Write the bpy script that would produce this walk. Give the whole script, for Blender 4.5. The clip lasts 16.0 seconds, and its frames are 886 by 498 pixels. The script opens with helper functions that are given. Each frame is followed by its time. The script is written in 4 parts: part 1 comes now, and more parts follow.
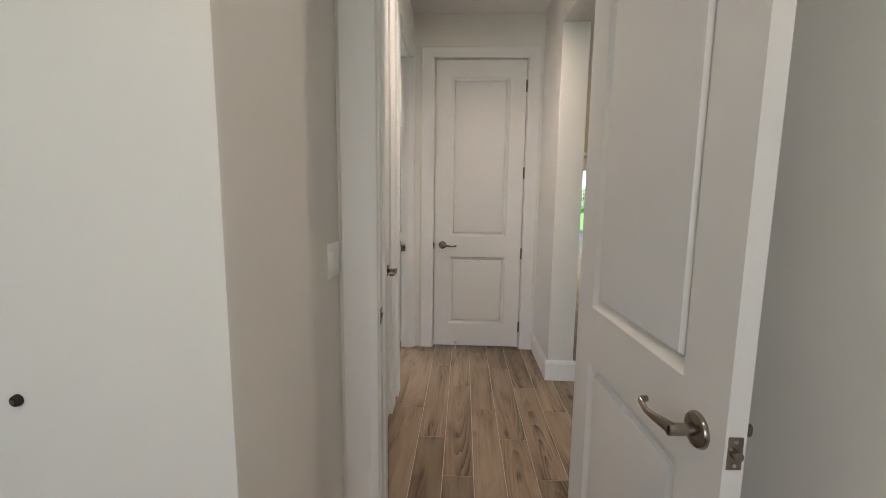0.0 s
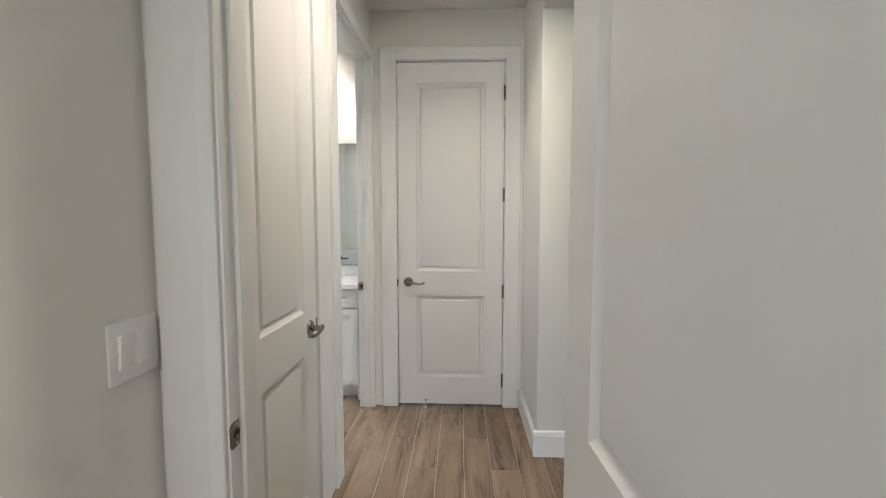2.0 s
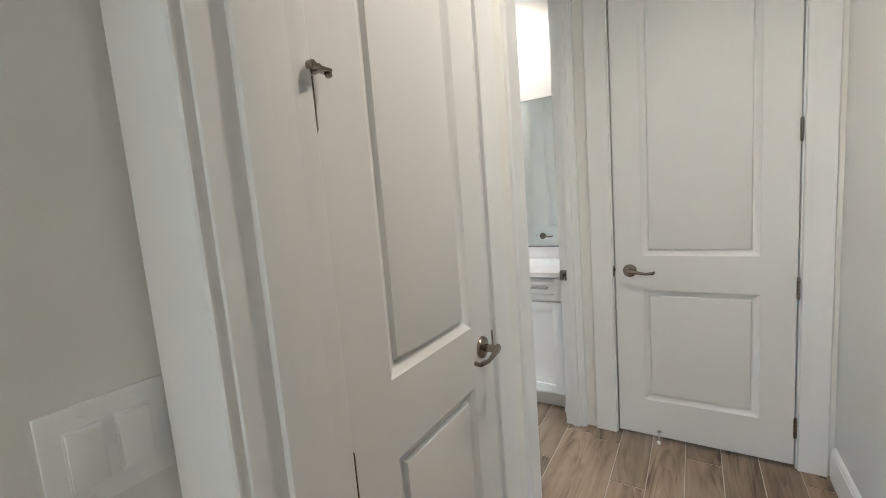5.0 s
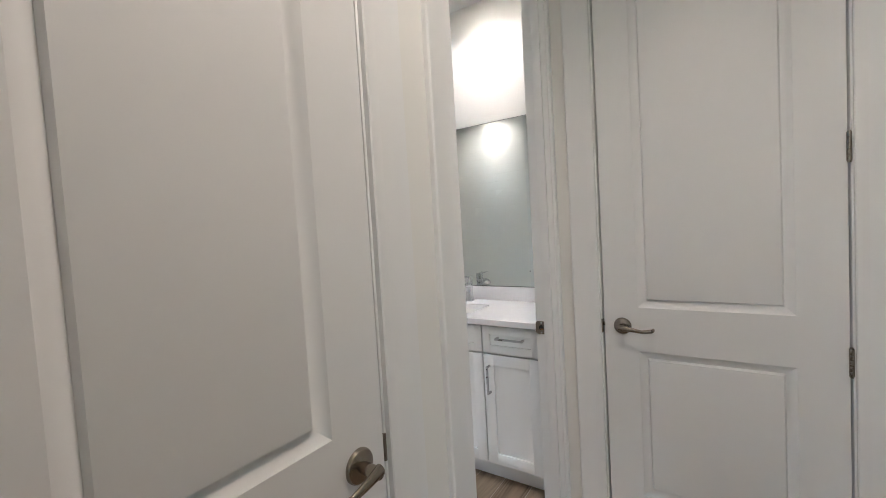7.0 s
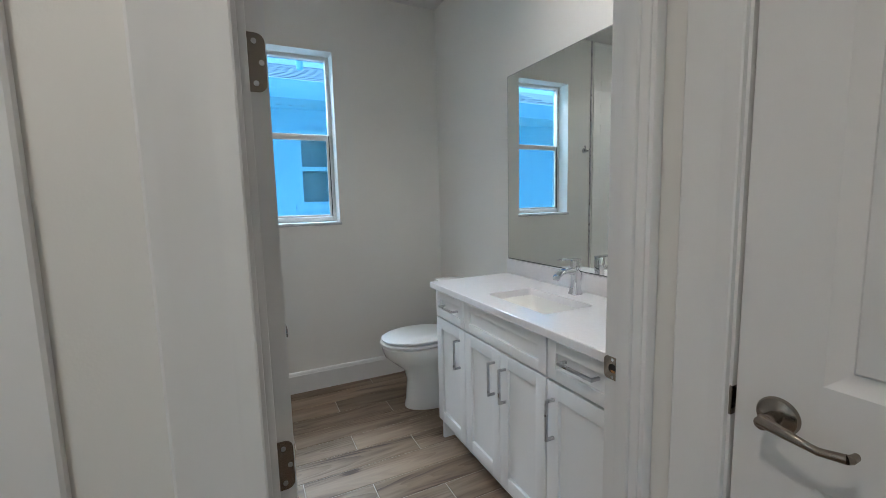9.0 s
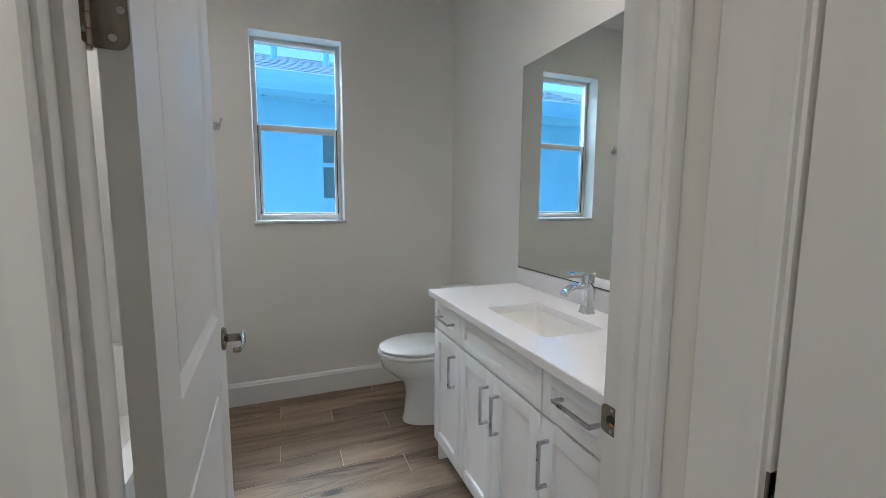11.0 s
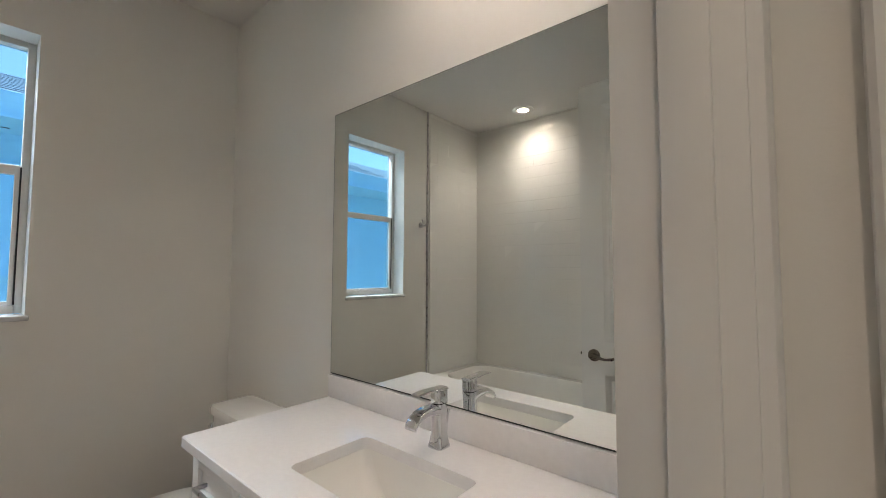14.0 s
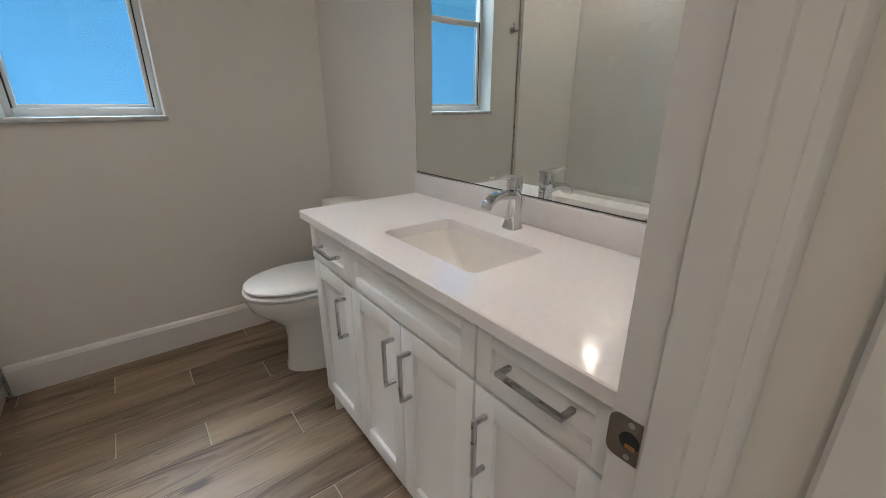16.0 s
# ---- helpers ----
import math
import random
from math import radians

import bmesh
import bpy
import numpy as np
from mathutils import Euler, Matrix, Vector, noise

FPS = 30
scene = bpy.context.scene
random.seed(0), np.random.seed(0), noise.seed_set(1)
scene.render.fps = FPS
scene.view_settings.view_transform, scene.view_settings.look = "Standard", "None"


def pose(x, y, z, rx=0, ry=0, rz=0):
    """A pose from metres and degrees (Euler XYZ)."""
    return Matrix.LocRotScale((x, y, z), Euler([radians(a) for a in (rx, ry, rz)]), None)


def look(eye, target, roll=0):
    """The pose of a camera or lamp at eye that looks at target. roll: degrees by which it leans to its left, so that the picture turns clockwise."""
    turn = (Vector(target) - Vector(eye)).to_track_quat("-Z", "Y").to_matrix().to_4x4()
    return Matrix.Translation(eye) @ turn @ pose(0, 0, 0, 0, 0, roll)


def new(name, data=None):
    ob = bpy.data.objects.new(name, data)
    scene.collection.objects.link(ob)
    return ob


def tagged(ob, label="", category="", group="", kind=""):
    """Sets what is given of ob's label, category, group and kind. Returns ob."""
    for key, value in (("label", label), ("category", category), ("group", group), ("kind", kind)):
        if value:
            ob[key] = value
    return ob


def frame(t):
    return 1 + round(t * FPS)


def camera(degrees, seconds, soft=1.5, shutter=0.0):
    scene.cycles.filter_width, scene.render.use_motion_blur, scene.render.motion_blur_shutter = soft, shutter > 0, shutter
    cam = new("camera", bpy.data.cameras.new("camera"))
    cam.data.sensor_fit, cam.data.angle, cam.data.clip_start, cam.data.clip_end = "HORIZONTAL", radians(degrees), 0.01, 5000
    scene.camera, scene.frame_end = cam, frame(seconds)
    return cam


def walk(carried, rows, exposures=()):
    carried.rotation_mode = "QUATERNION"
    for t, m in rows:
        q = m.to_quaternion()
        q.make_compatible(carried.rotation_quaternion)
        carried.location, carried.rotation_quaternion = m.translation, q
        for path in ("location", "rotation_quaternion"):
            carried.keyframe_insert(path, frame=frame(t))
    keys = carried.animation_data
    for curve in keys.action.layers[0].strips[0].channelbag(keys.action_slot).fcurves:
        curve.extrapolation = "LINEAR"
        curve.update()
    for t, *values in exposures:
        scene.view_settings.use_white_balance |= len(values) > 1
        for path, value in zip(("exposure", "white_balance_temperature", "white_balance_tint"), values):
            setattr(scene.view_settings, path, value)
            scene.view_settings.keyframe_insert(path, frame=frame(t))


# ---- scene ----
cam = camera(94.9, 16.0, 0.85)
PATH = [
    (0, (-0.005, -0.013, 1.325), (-0.099, 1.968, 1.071), 0.7),
    (0.5, (0.069, 0.074, 1.319), (0.046, 2.062, 1.1), 0.3),
    (1, (0.113, 0.226, 1.321), (0.08, 2.218, 1.144), -0.2),
    (1.5, (0.141, 0.404, 1.336), (0.087, 2.396, 1.165), -0.1),
    (2, (0.194, 0.596, 1.357), (0.111, 2.589, 1.214), -0.0),
    (2.5, (0.216, 0.774, 1.371), (0.096, 2.766, 1.237), -0.0),
    (3, (0.193, 0.943, 1.356), (-0.06, 2.923, 1.235), -0.7),
    (3.5, (0.15, 1.045, 1.345), (-0.453, 2.946, 1.199), -2.4),
    (4, (0.112, 1.099, 1.352), (-0.802, 2.863, 1.117), -3.6),
    (4.2, (0.109, 1.115, 1.348), (-0.891, 2.819, 1.038), -3.7),
    (6.5, (0.132, 1.511, 1.356), (-0.945, 3.195, 1.286), -3.6),
    (7, (0.145, 1.712, 1.347), (-0.965, 3.373, 1.253), -3.4),
    (7.5, (0.216, 1.991, 1.346), (-1.061, 3.526, 1.244), -4.0),
    (8, (0.208, 2.239, 1.323), (-1.254, 3.599, 1.201), -3.3),
    (8.5, (0.172, 2.453, 1.323), (-1.48, 3.568, 1.157), -2.4),
    (8.7, (0.159, 2.517, 1.327), (-1.553, 3.533, 1.13), -1.5),
    (9, (0.188, 2.649, 1.304), (-1.604, 3.507, 1.077), -1.4),
    (9.2, (0.199, 2.7, 1.298), (-1.627, 3.477, 1.048), -0.9),
    (11.3, (0.005, 2.888, 1.308), (-1.844, 3.616, 1.085), 0.4),
    (11.5, (-0.049, 2.915, 1.306), (-1.877, 3.696, 1.09), 0.3),
    (12, (-0.179, 2.984, 1.286), (-1.921, 3.944, 1.076), 0.6),
    (12.5, (-0.289, 3.049, 1.301), (-1.854, 4.285, 1.151), 0.8),
    (13, (-0.359, 3.071, 1.32), (-1.675, 4.578, 1.322), -0.4),
    (13.5, (-0.391, 3.077, 1.352), (-1.594, 4.666, 1.522), -1.0),
    (14, (-0.413, 3.069, 1.367), (-1.699, 4.596, 1.477), 0.2),
    (14.5, (-0.423, 3.072, 1.333), (-1.81, 4.505, 1.174), 0.5),
    (15, (-0.406, 3.073, 1.304), (-1.857, 4.393, 0.913), 0.4),
    (15.5, (-0.378, 3.07, 1.268), (-1.855, 4.29, 0.693), 0.2),
    (16, (-0.351, 3.058, 1.24), (-1.845, 4.204, 0.567), 0.0),
]
EXPOSURES = [(0.0, 2.5, 6750, 15), (1.5, 2.8, 6350, 11), (2.5, 2.84, 6350, 10), (3.5, 2.88, 6050, 8), (4.0, 2.85, 6100, 8), (6.5, 2.7, 6200, 12), (7.0, 2.48, 6200, 13), (8.0, 2.25, 5950, 12), (9.0, 2.12, 5950, 10), (11.5, 2.1, 6400, 14),
             (12.5, 1.93, 7250, 21), (13.5, 1.97, 7450, 16), (14.5, 1.85, 6900, 16), (16.0, 1.9, 7000, 16)]
walk(cam, [(t, look(eye, target, roll)) for t, eye, target, roll in PATH], EXPOSURES)

# ---- world and light ----
world = bpy.data.worlds.new("sky")
scene.world = world
world.use_nodes = True
sky = world.node_tree.nodes.new("ShaderNodeTexSky")
sky.sky_type = 'NISHITA'
sky.sun_disc = False
sky.sun_elevation = radians(75)
sky.sun_rotation = radians(187)
background = world.node_tree.nodes["Background"]
background.inputs["Strength"].default_value = 0.15
world.node_tree.links.new(sky.outputs[0], background.inputs[0])


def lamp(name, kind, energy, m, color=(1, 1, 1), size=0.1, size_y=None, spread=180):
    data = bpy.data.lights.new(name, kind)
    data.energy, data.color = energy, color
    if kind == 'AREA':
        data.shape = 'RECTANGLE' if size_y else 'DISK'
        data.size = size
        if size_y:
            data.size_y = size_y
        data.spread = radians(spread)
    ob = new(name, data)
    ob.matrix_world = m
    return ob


sun = bpy.data.lights.new("sun", 'SUN')
sun.energy, sun.angle, sun.color = 3.0, radians(0.5), (1.0, 0.95, 0.87)
new("sun", sun).matrix_world = look((-1, -8, 30), (0, 0, 0))

WARM = (1.0, 0.86, 0.72)
LAMPWHITE = (1.0, 0.95, 0.90)
DAY = (0.80, 0.90, 1.0)
# lamps for sky light: lounge and bedroom in unseen openings, bath outside
lamp("sky_fill_lounge", 'AREA', 20, look((8.3, -2.44, 1.5), (8.3, 5.0, 1.3)), DAY, 4.4, 1.9)
lamp("window_light_bedroom", 'AREA', 3.0, look((-0.9, -2.46, 1.6), (-0.5, 2.0, 1.2)), DAY, 1.4, 1.4)
# added lamp out of view above the bath window, to brighten the bathroom
lamp("sky_fill_bath", 'AREA', 46, look((-4.2, 2.97, 3.45), (-2.6, 2.97, 1.7)), (0.87, 0.95, 1.0), 1.4, 0.6)
# downlights; the bedroom one at y -0.35 is unseen, added to light the entry
HALL_CEILING, BATH_CEILING, LOUNGE_CEILING = 2.79, 2.735, 3.05
DOWNLIGHTS = [(-0.98, 3.76, BATH_CEILING, 1.0), (-2.07, 1.95, BATH_CEILING, 0.9), (0.14, 2.25, HALL_CEILING, 1.6), (-0.05, -0.35, HALL_CEILING, 1.2),
              (2.3, 6.2, LOUNGE_CEILING, 0), (3.74, 7.7, LOUNGE_CEILING, 18), (4.5, 9.4, LOUNGE_CEILING, 0), (4.45, 11.3, LOUNGE_CEILING, 18),
              (5.94, 14.06, LOUNGE_CEILING, 0)]
for x, y, z, watts in DOWNLIGHTS:
    if watts:
        lamp("downlight_bulb", 'AREA', watts, pose(x, y, z - 0.03), LAMPWHITE if x < -0.5 else WARM, 0.11, None, 132)


# ---- materials ----
def material(name, color, rough=0.5, metal=0.0, vary=0.04, scale=3.0, bump=0.0, bump_scale=200.0, coat=0.0, ior=1.5):
    m = bpy.data.materials.new(name)
    m.use_nodes = True
    nt = m.node_tree
    p = nt.nodes["Principled BSDF"]
    p.inputs["Metallic"].default_value = metal
    p.inputs["IOR"].default_value = ior
    p.inputs["Coat Weight"].default_value = coat
    p.inputs["Coat Roughness"].default_value = 0.08
    tc = nt.nodes.new("ShaderNodeTexCoord")
    n1 = nt.nodes.new("ShaderNodeTexNoise")
    n1.inputs["Scale"].default_value = scale
    n1.inputs["Detail"].default_value = 6
    nt.links.new(tc.outputs["Object"], n1.inputs["Vector"])
    ramp = nt.nodes.new("ShaderNodeMapRange")
    ramp.inputs["From Min"].default_value, ramp.inputs["From Max"].default_value = 0.3, 0.7
    ramp.inputs["To Min"].default_value, ramp.inputs["To Max"].default_value = 1 - vary, 1 + vary
    nt.links.new(n1.outputs["Fac"], ramp.inputs["Value"])
    mix = nt.nodes.new("ShaderNodeVectorMath")
    mix.operation = 'SCALE'
    mix.inputs[0].default_value = color
    nt.links.new(ramp.outputs[0], mix.inputs["Scale"])
    nt.links.new(mix.outputs[0], p.inputs["Base Color"])
    r2 = nt.nodes.new("ShaderNodeMapRange")
    r2.inputs["To Min"].default_value, r2.inputs["To Max"].default_value = max(0.0, rough * 0.88), min(1.0, rough * 1.12)
    nt.links.new(n1.outputs["Fac"], r2.inputs["Value"])
    nt.links.new(r2.outputs[0], p.inputs["Roughness"])
    if bump:
        n2 = nt.nodes.new("ShaderNodeTexNoise")
        n2.inputs["Scale"].default_value = bump_scale
        n2.inputs["Detail"].default_value = 3
        nt.links.new(tc.outputs["Object"], n2.inputs["Vector"])
        b = nt.nodes.new("ShaderNodeBump")
        b.inputs["Strength"].default_value = bump
        b.inputs["Distance"].default_value = 0.002
        nt.links.new(n2.outputs["Fac"], b.inputs["Height"])
        nt.links.new(b.outputs[0], p.inputs["Normal"])
    return m


def glow(name, color, strength):
    m = bpy.data.materials.new(name)
    m.use_nodes = True
    p = m.node_tree.nodes["Principled BSDF"]
    p.inputs["Base Color"].default_value = (*color, 1)
    p.inputs["Emission Color"].default_value = (*color, 1)
    p.inputs["Emission Strength"].default_value = strength
    return m


def glass(name, color, rough=0.0):
    m = bpy.data.materials.new(name)
    m.use_nodes = True
    p = m.node_tree.nodes["Principled BSDF"]
    p.inputs["Base Color"].default_value = (*color, 1)
    p.inputs["Transmission Weight"].default_value = 1.0
    p.inputs["Roughness"].default_value = rough
    p.inputs["IOR"].default_value = 1.45
    return m


def wood_tile(name):
    """Wood-look porcelain: long soft grain and drawn-out rings along y, a shade of its own in every plank."""
    m = bpy.data.materials.new(name)
    m.use_nodes = True
    nt = m.node_tree
    N, L = nt.nodes.new, nt.links.new
    p = nt.nodes["Principled BSDF"]

    def math_node(op, a, b):
        n = N("ShaderNodeMath")
        n.operation = op
        for k, v in ((0, a), (1, b)):
            if isinstance(v, (int, float)):
                n.inputs[k].default_value = v
            elif v is not None:
                L(v, n.inputs[k])
        return n.outputs[0]

    def noise_node(vec, sx, sy, detail, distortion, rough=0.55):
        mp = N("ShaderNodeMapping")
        mp.inputs["Scale"].default_value = (sx, sy, 1.0)
        L(vec, mp.inputs["Vector"])
        n = N("ShaderNodeTexNoise")
        n.inputs["Scale"].default_value, n.inputs["Detail"].default_value = 1.0, detail
        n.inputs["Distortion"].default_value, n.inputs["Roughness"].default_value = distortion, rough
        L(mp.outputs[0], n.inputs["Vector"])
        return n.outputs["Fac"]

    tc, info, geo = N("ShaderNodeTexCoord"), N("ShaderNodeObjectInfo"), N("ShaderNodeNewGeometry")
    rnd = math_node('FRACT', math_node('ADD', info.outputs["Random"], geo.outputs["Random Per Island"]), None)
    rnd2 = math_node('FRACT', math_node('MULTIPLY', rnd, 17.37), None)
    offset = N("ShaderNodeVectorMath")
    offset.operation = 'SCALE'
    offset.inputs[0].default_value = (7.3, 19.1, 3.7)
    L(rnd, offset.inputs["Scale"])
    moved = N("ShaderNodeVectorMath")
    L(tc.outputs["Object"], moved.inputs[0])
    L(offset.outputs[0], moved.inputs[1])
    vec = moved.outputs[0]
    broad = noise_node(vec, 9.0, 1.1, 5.0, 1.2)
    streaks = noise_node(vec, 42.0, 1.8, 5.0, 0.6)
    fine = noise_node(vec, 160.0, 9.0, 3.0, 0.0)
    # rings round a heart somewhere along the plank
    heart = N("ShaderNodeCombineXYZ")
    heart.inputs["X"].default_value = -0.073
    L(math_node('MULTIPLY', rnd2, -0.94), heart.inputs["Y"])
    local = N("ShaderNodeVectorMath")
    L(tc.outputs["Object"], local.inputs[0])
    L(heart.outputs[0], local.inputs[1])
    squeeze = N("ShaderNodeMapping")
    squeeze.inputs["Scale"].default_value = (6.0, 0.6, 1.0)
    L(local.outputs[0], squeeze.inputs["Vector"])
    rings = N("ShaderNodeTexWave")
    rings.wave_type, rings.rings_direction, rings.wave_profile = 'RINGS', 'Z', 'SAW'
    rings.inputs["Scale"].default_value, rings.inputs["Distortion"].default_value = 3.4, 3.0
    rings.inputs["Detail"].default_value, rings.inputs["Detail Scale"].default_value = 2.0, 1.6
    L(squeeze.outputs[0], rings.inputs["Vector"])
    patch = N("ShaderNodeMapRange")
    patch.inputs["From Min"].default_value, patch.inputs["From Max"].default_value = 0.46, 0.66
    patch.inputs["To Max"].default_value = 0.24
    L(noise_node(vec, 7.0, 1.0, 2.0, 0.3), patch.inputs["Value"])
    value = math_node('ADD', math_node('MULTIPLY', broad, 0.92), math_node('ADD', math_node('MULTIPLY', streaks, 0.26), math_node('MULTIPLY', fine, 0.06)))
    value = math_node('SUBTRACT', value, math_node('MULTIPLY', patch.outputs[0], math_node('SUBTRACT', rings.outputs["Fac"], 0.42)))
    # knots
    vor = N("ShaderNodeTexVoronoi")
    kmap = N("ShaderNodeMapping")
    kmap.inputs["Scale"].default_value = (5.5, 2.2, 1.0)
    L(vec, kmap.inputs["Vector"])
    L(kmap.outputs[0], vor.inputs["Vector"])
    vor.inputs["Scale"].default_value = 1.0
    knot = N("ShaderNodeMapRange")
    knot.inputs["From Min"].default_value, knot.inputs["From Max"].default_value = 0.03, 0.13
    knot.inputs["To Min"].default_value, knot.inputs["To Max"].default_value = 0.26, 0.0
    L(vor.outputs["Distance"], knot.inputs["Value"])
    value = math_node('SUBTRACT', value, knot.outputs[0])
    ramp = N("ShaderNodeValToRGB")
    e = ramp.color_ramp.elements
    e[0].position, e[0].color = 0.36, (0.046, 0.026, 0.015, 1)
    e[1].position, e[1].color = 0.78, (0.292, 0.222, 0.158, 1)
    for pos, col in ((0.46, (0.122, 0.079, 0.050, 1)), (0.58, (0.207, 0.148, 0.099, 1))):
        e.new(pos).color = col
    L(value, ramp.inputs["Fac"])
    p.inputs["IOR"].default_value = 1.42
    tone = N("ShaderNodeMapRange")
    tone.inputs["To Min"].default_value, tone.inputs["To Max"].default_value = 0.80, 1.16
    L(rnd, tone.inputs["Value"])
    sc = N("ShaderNodeVectorMath")
    sc.operation = 'SCALE'
    L(ramp.outputs["Color"], sc.inputs[0])
    L(tone.outputs[0], sc.inputs["Scale"])
    L(sc.outputs[0], p.inputs["Base Color"])
    rr = N("ShaderNodeMapRange")
    rr.inputs["To Min"].default_value, rr.inputs["To Max"].default_value = 0.36, 0.52
    L(streaks, rr.inputs["Value"])
    L(rr.outputs[0], p.inputs["Roughness"])
    b = N("ShaderNodeBump")
    b.inputs["Strength"].default_value, b.inputs["Distance"].default_value = 0.2, 0.001
    L(value, b.inputs["Height"])
    L(b.outputs[0], p.inputs["Normal"])
    return m


PAINT = material("wall_paint", (0.735, 0.72, 0.685), 0.62, vary=0.015, scale=1.2, bump=0.10, bump_scale=260)
CEIL = material("ceiling_paint", (0.73, 0.72, 0.70), 0.8, vary=0.02, scale=1.5, bump=0.2, bump_scale=160)
TRIM = material("trim_paint", (0.74, 0.735, 0.725), 0.42, vary=0.012, scale=2.0, bump=0.04, bump_scale=90)
DOOR = material("door_paint", (0.72, 0.715, 0.705), 0.44, vary=0.012, scale=2.0, bump=0.05, bump_scale=120)
CABINET = material("cabinet_paint", (0.78, 0.785, 0.785), 0.36, vary=0.01, scale=3.0)
QUARTZ = material("quartz", (0.80, 0.785, 0.79), 0.10, vary=0.02, scale=60.0)
PORCELAIN = material("porcelain", (0.83, 0.82, 0.79), 0.10, vary=0.01, scale=2.0, coat=0.5)
PLASTIC = material("white_plastic", (0.80, 0.80, 0.79), 0.35, vary=0.01)
CHROME = material("chrome", (0.75, 0.76, 0.78), 0.07, 1.0, vary=0.01)
STEEL = material("brushed_steel", (0.50, 0.50, 0.51), 0.28, 1.0, vary=0.05, scale=40)
NICKEL = material("satin_nickel", (0.29, 0.25, 0.21), 0.24, 1.0, vary=0.05, scale=30)
# near-black: shade put into the colour of holes and vents; also dark fittings
DARK = material("gap_shade_and_black", (0.02, 0.02, 0.02), 0.8)
GROUT = material("grout", (0.47, 0.42, 0.36), 0.85, vary=0.08, scale=30, bump=0.3)
PLANK = wood_tile("wood_look_tile")
TILE = material("white_glazed_tile", (0.80, 0.79, 0.76), 0.04, vary=0.02, scale=1.5, coat=0.2)
TILEJOINT = material("tile_joint", (0.78, 0.77, 0.74), 0.5)
MIRROR = material("mirror", (0.86, 0.90, 0.88), 0.0, 1.0, vary=0.0)
MIRROREDGE = material("mirror_edge", (0.04, 0.05, 0.05), 0.3)
VINYL = material("window_vinyl", (0.72, 0.71, 0.68), 0.4, vary=0.02)
MARBLE = material("marble_sill", (0.55, 0.56, 0.57), 0.25, vary=0.18, scale=18)
# blue-grey tint dims and cools the bright view; CLEAR dims it less
GLASS = glass("window_glass", (0.25, 0.49, 0.66))
CLEAR = glass("clear_glass", (0.60, 0.70, 0.68))
LAMPGLOW = glow("lamp_glow", (1.0, 0.88, 0.74), 20.0)
# house next door: painted blue, with cool shade tint also put into both colours
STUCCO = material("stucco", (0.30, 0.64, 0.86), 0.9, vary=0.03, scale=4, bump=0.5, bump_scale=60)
FASCIA = material("fascia_tinted_paint", (0.34, 0.67, 0.84), 0.5)
SHINGLE = material("roof_shingle", (0.20, 0.24, 0.28), 0.9, vary=0.25, scale=14, bump=0.5, bump_scale=40)
FARGLASS = material("far_glass", (0.10, 0.20, 0.22), 0.08, vary=0.1)
GRASS = material("grass", (0.10, 0.20, 0.04), 0.9, vary=0.35, scale=2.0, bump=0.6, bump_scale=30)
LEAF = material("leaf", (0.07, 0.16, 0.03), 0.6, vary=0.4, scale=4.0)
BARK = material("bark", (0.12, 0.08, 0.05), 0.9, vary=0.3, scale=12)
BRASSWOOD = material("bored_wood", (0.35, 0.16, 0.06), 0.8, vary=0.2, scale=30)


# ---- building helpers ----
def box(bm, x0, x1, y0, y1, z0, z1, bevel=0.0):
    m = Matrix.Translation(((x0 + x1) / 2, (y0 + y1) / 2, (z0 + z1) / 2)) @ Matrix.Diagonal((x1 - x0, y1 - y0, z1 - z0, 1))
    r = bmesh.ops.create_cube(bm, size=1.0, matrix=m)
    if bevel:
        edges = list({e for v in r["verts"] for e in v.link_edges})
        bmesh.ops.bevel(bm, geom=edges, offset=bevel, segments=2, profile=0.5, affect='EDGES')
    return bm


def cyl(bm, r, depth, m, seg=28, r2=None, bevel=0.0):
    got = bmesh.ops.create_cone(bm, cap_ends=True, segments=seg, radius1=r, radius2=r if r2 is None else r2, depth=depth, matrix=m)
    if bevel:
        edges = [e for e in {e for v in got["verts"] for e in v.link_edges} if any(len(f.verts) > 4 for f in e.link_faces)]
        bmesh.ops.bevel(bm, geom=edges, offset=bevel, segments=2, profile=0.5, affect='EDGES')
    return bm


def loft(bm, rings, cap=True):
    rows = [[bm.verts.new(p) for p in ring] for ring in rings]
    n = len(rows[0])
    for a, b in zip(rows, rows[1:]):
        for i in range(n):
            bm.faces.new((a[i], a[(i + 1) % n], b[(i + 1) % n], b[i]))
    if cap:
        bm.faces.new(rows[0][::-1])
        bm.faces.new(rows[-1])
    return bm


def tube(bm, points, radii, seg=14, flat=1.0):
    """A tube along points; flat squeezes it across its second axis."""
    pts = [Vector(p) for p in points]
    rings = []
    for i, p in enumerate(pts):
        d = (pts[min(i + 1, len(pts) - 1)] - pts[max(i - 1, 0)]).normalized()
        up = Vector((0, 0, 1)) if abs(d.z) < 0.9 else Vector((0, 1, 0))
        a = d.cross(up).normalized()
        b = a.cross(d).normalized()
        r = radii[i] if isinstance(radii, (list, tuple)) else radii
        rings.append([p + a * (r * flat * math.cos(t)) + b * (r * math.sin(t)) for t in [2 * math.pi * k / seg for k in range(seg)]])
    return loft(bm, rings)


def smooth(me, angle=0.6):
    for f in me.polygons:
        n = f.normal
        f.use_smooth = not (f.area > 1e-4 and max(abs(n.x), abs(n.y), abs(n.z)) > 0.99999)
    me.set_sharp_from_angle(angle=angle)


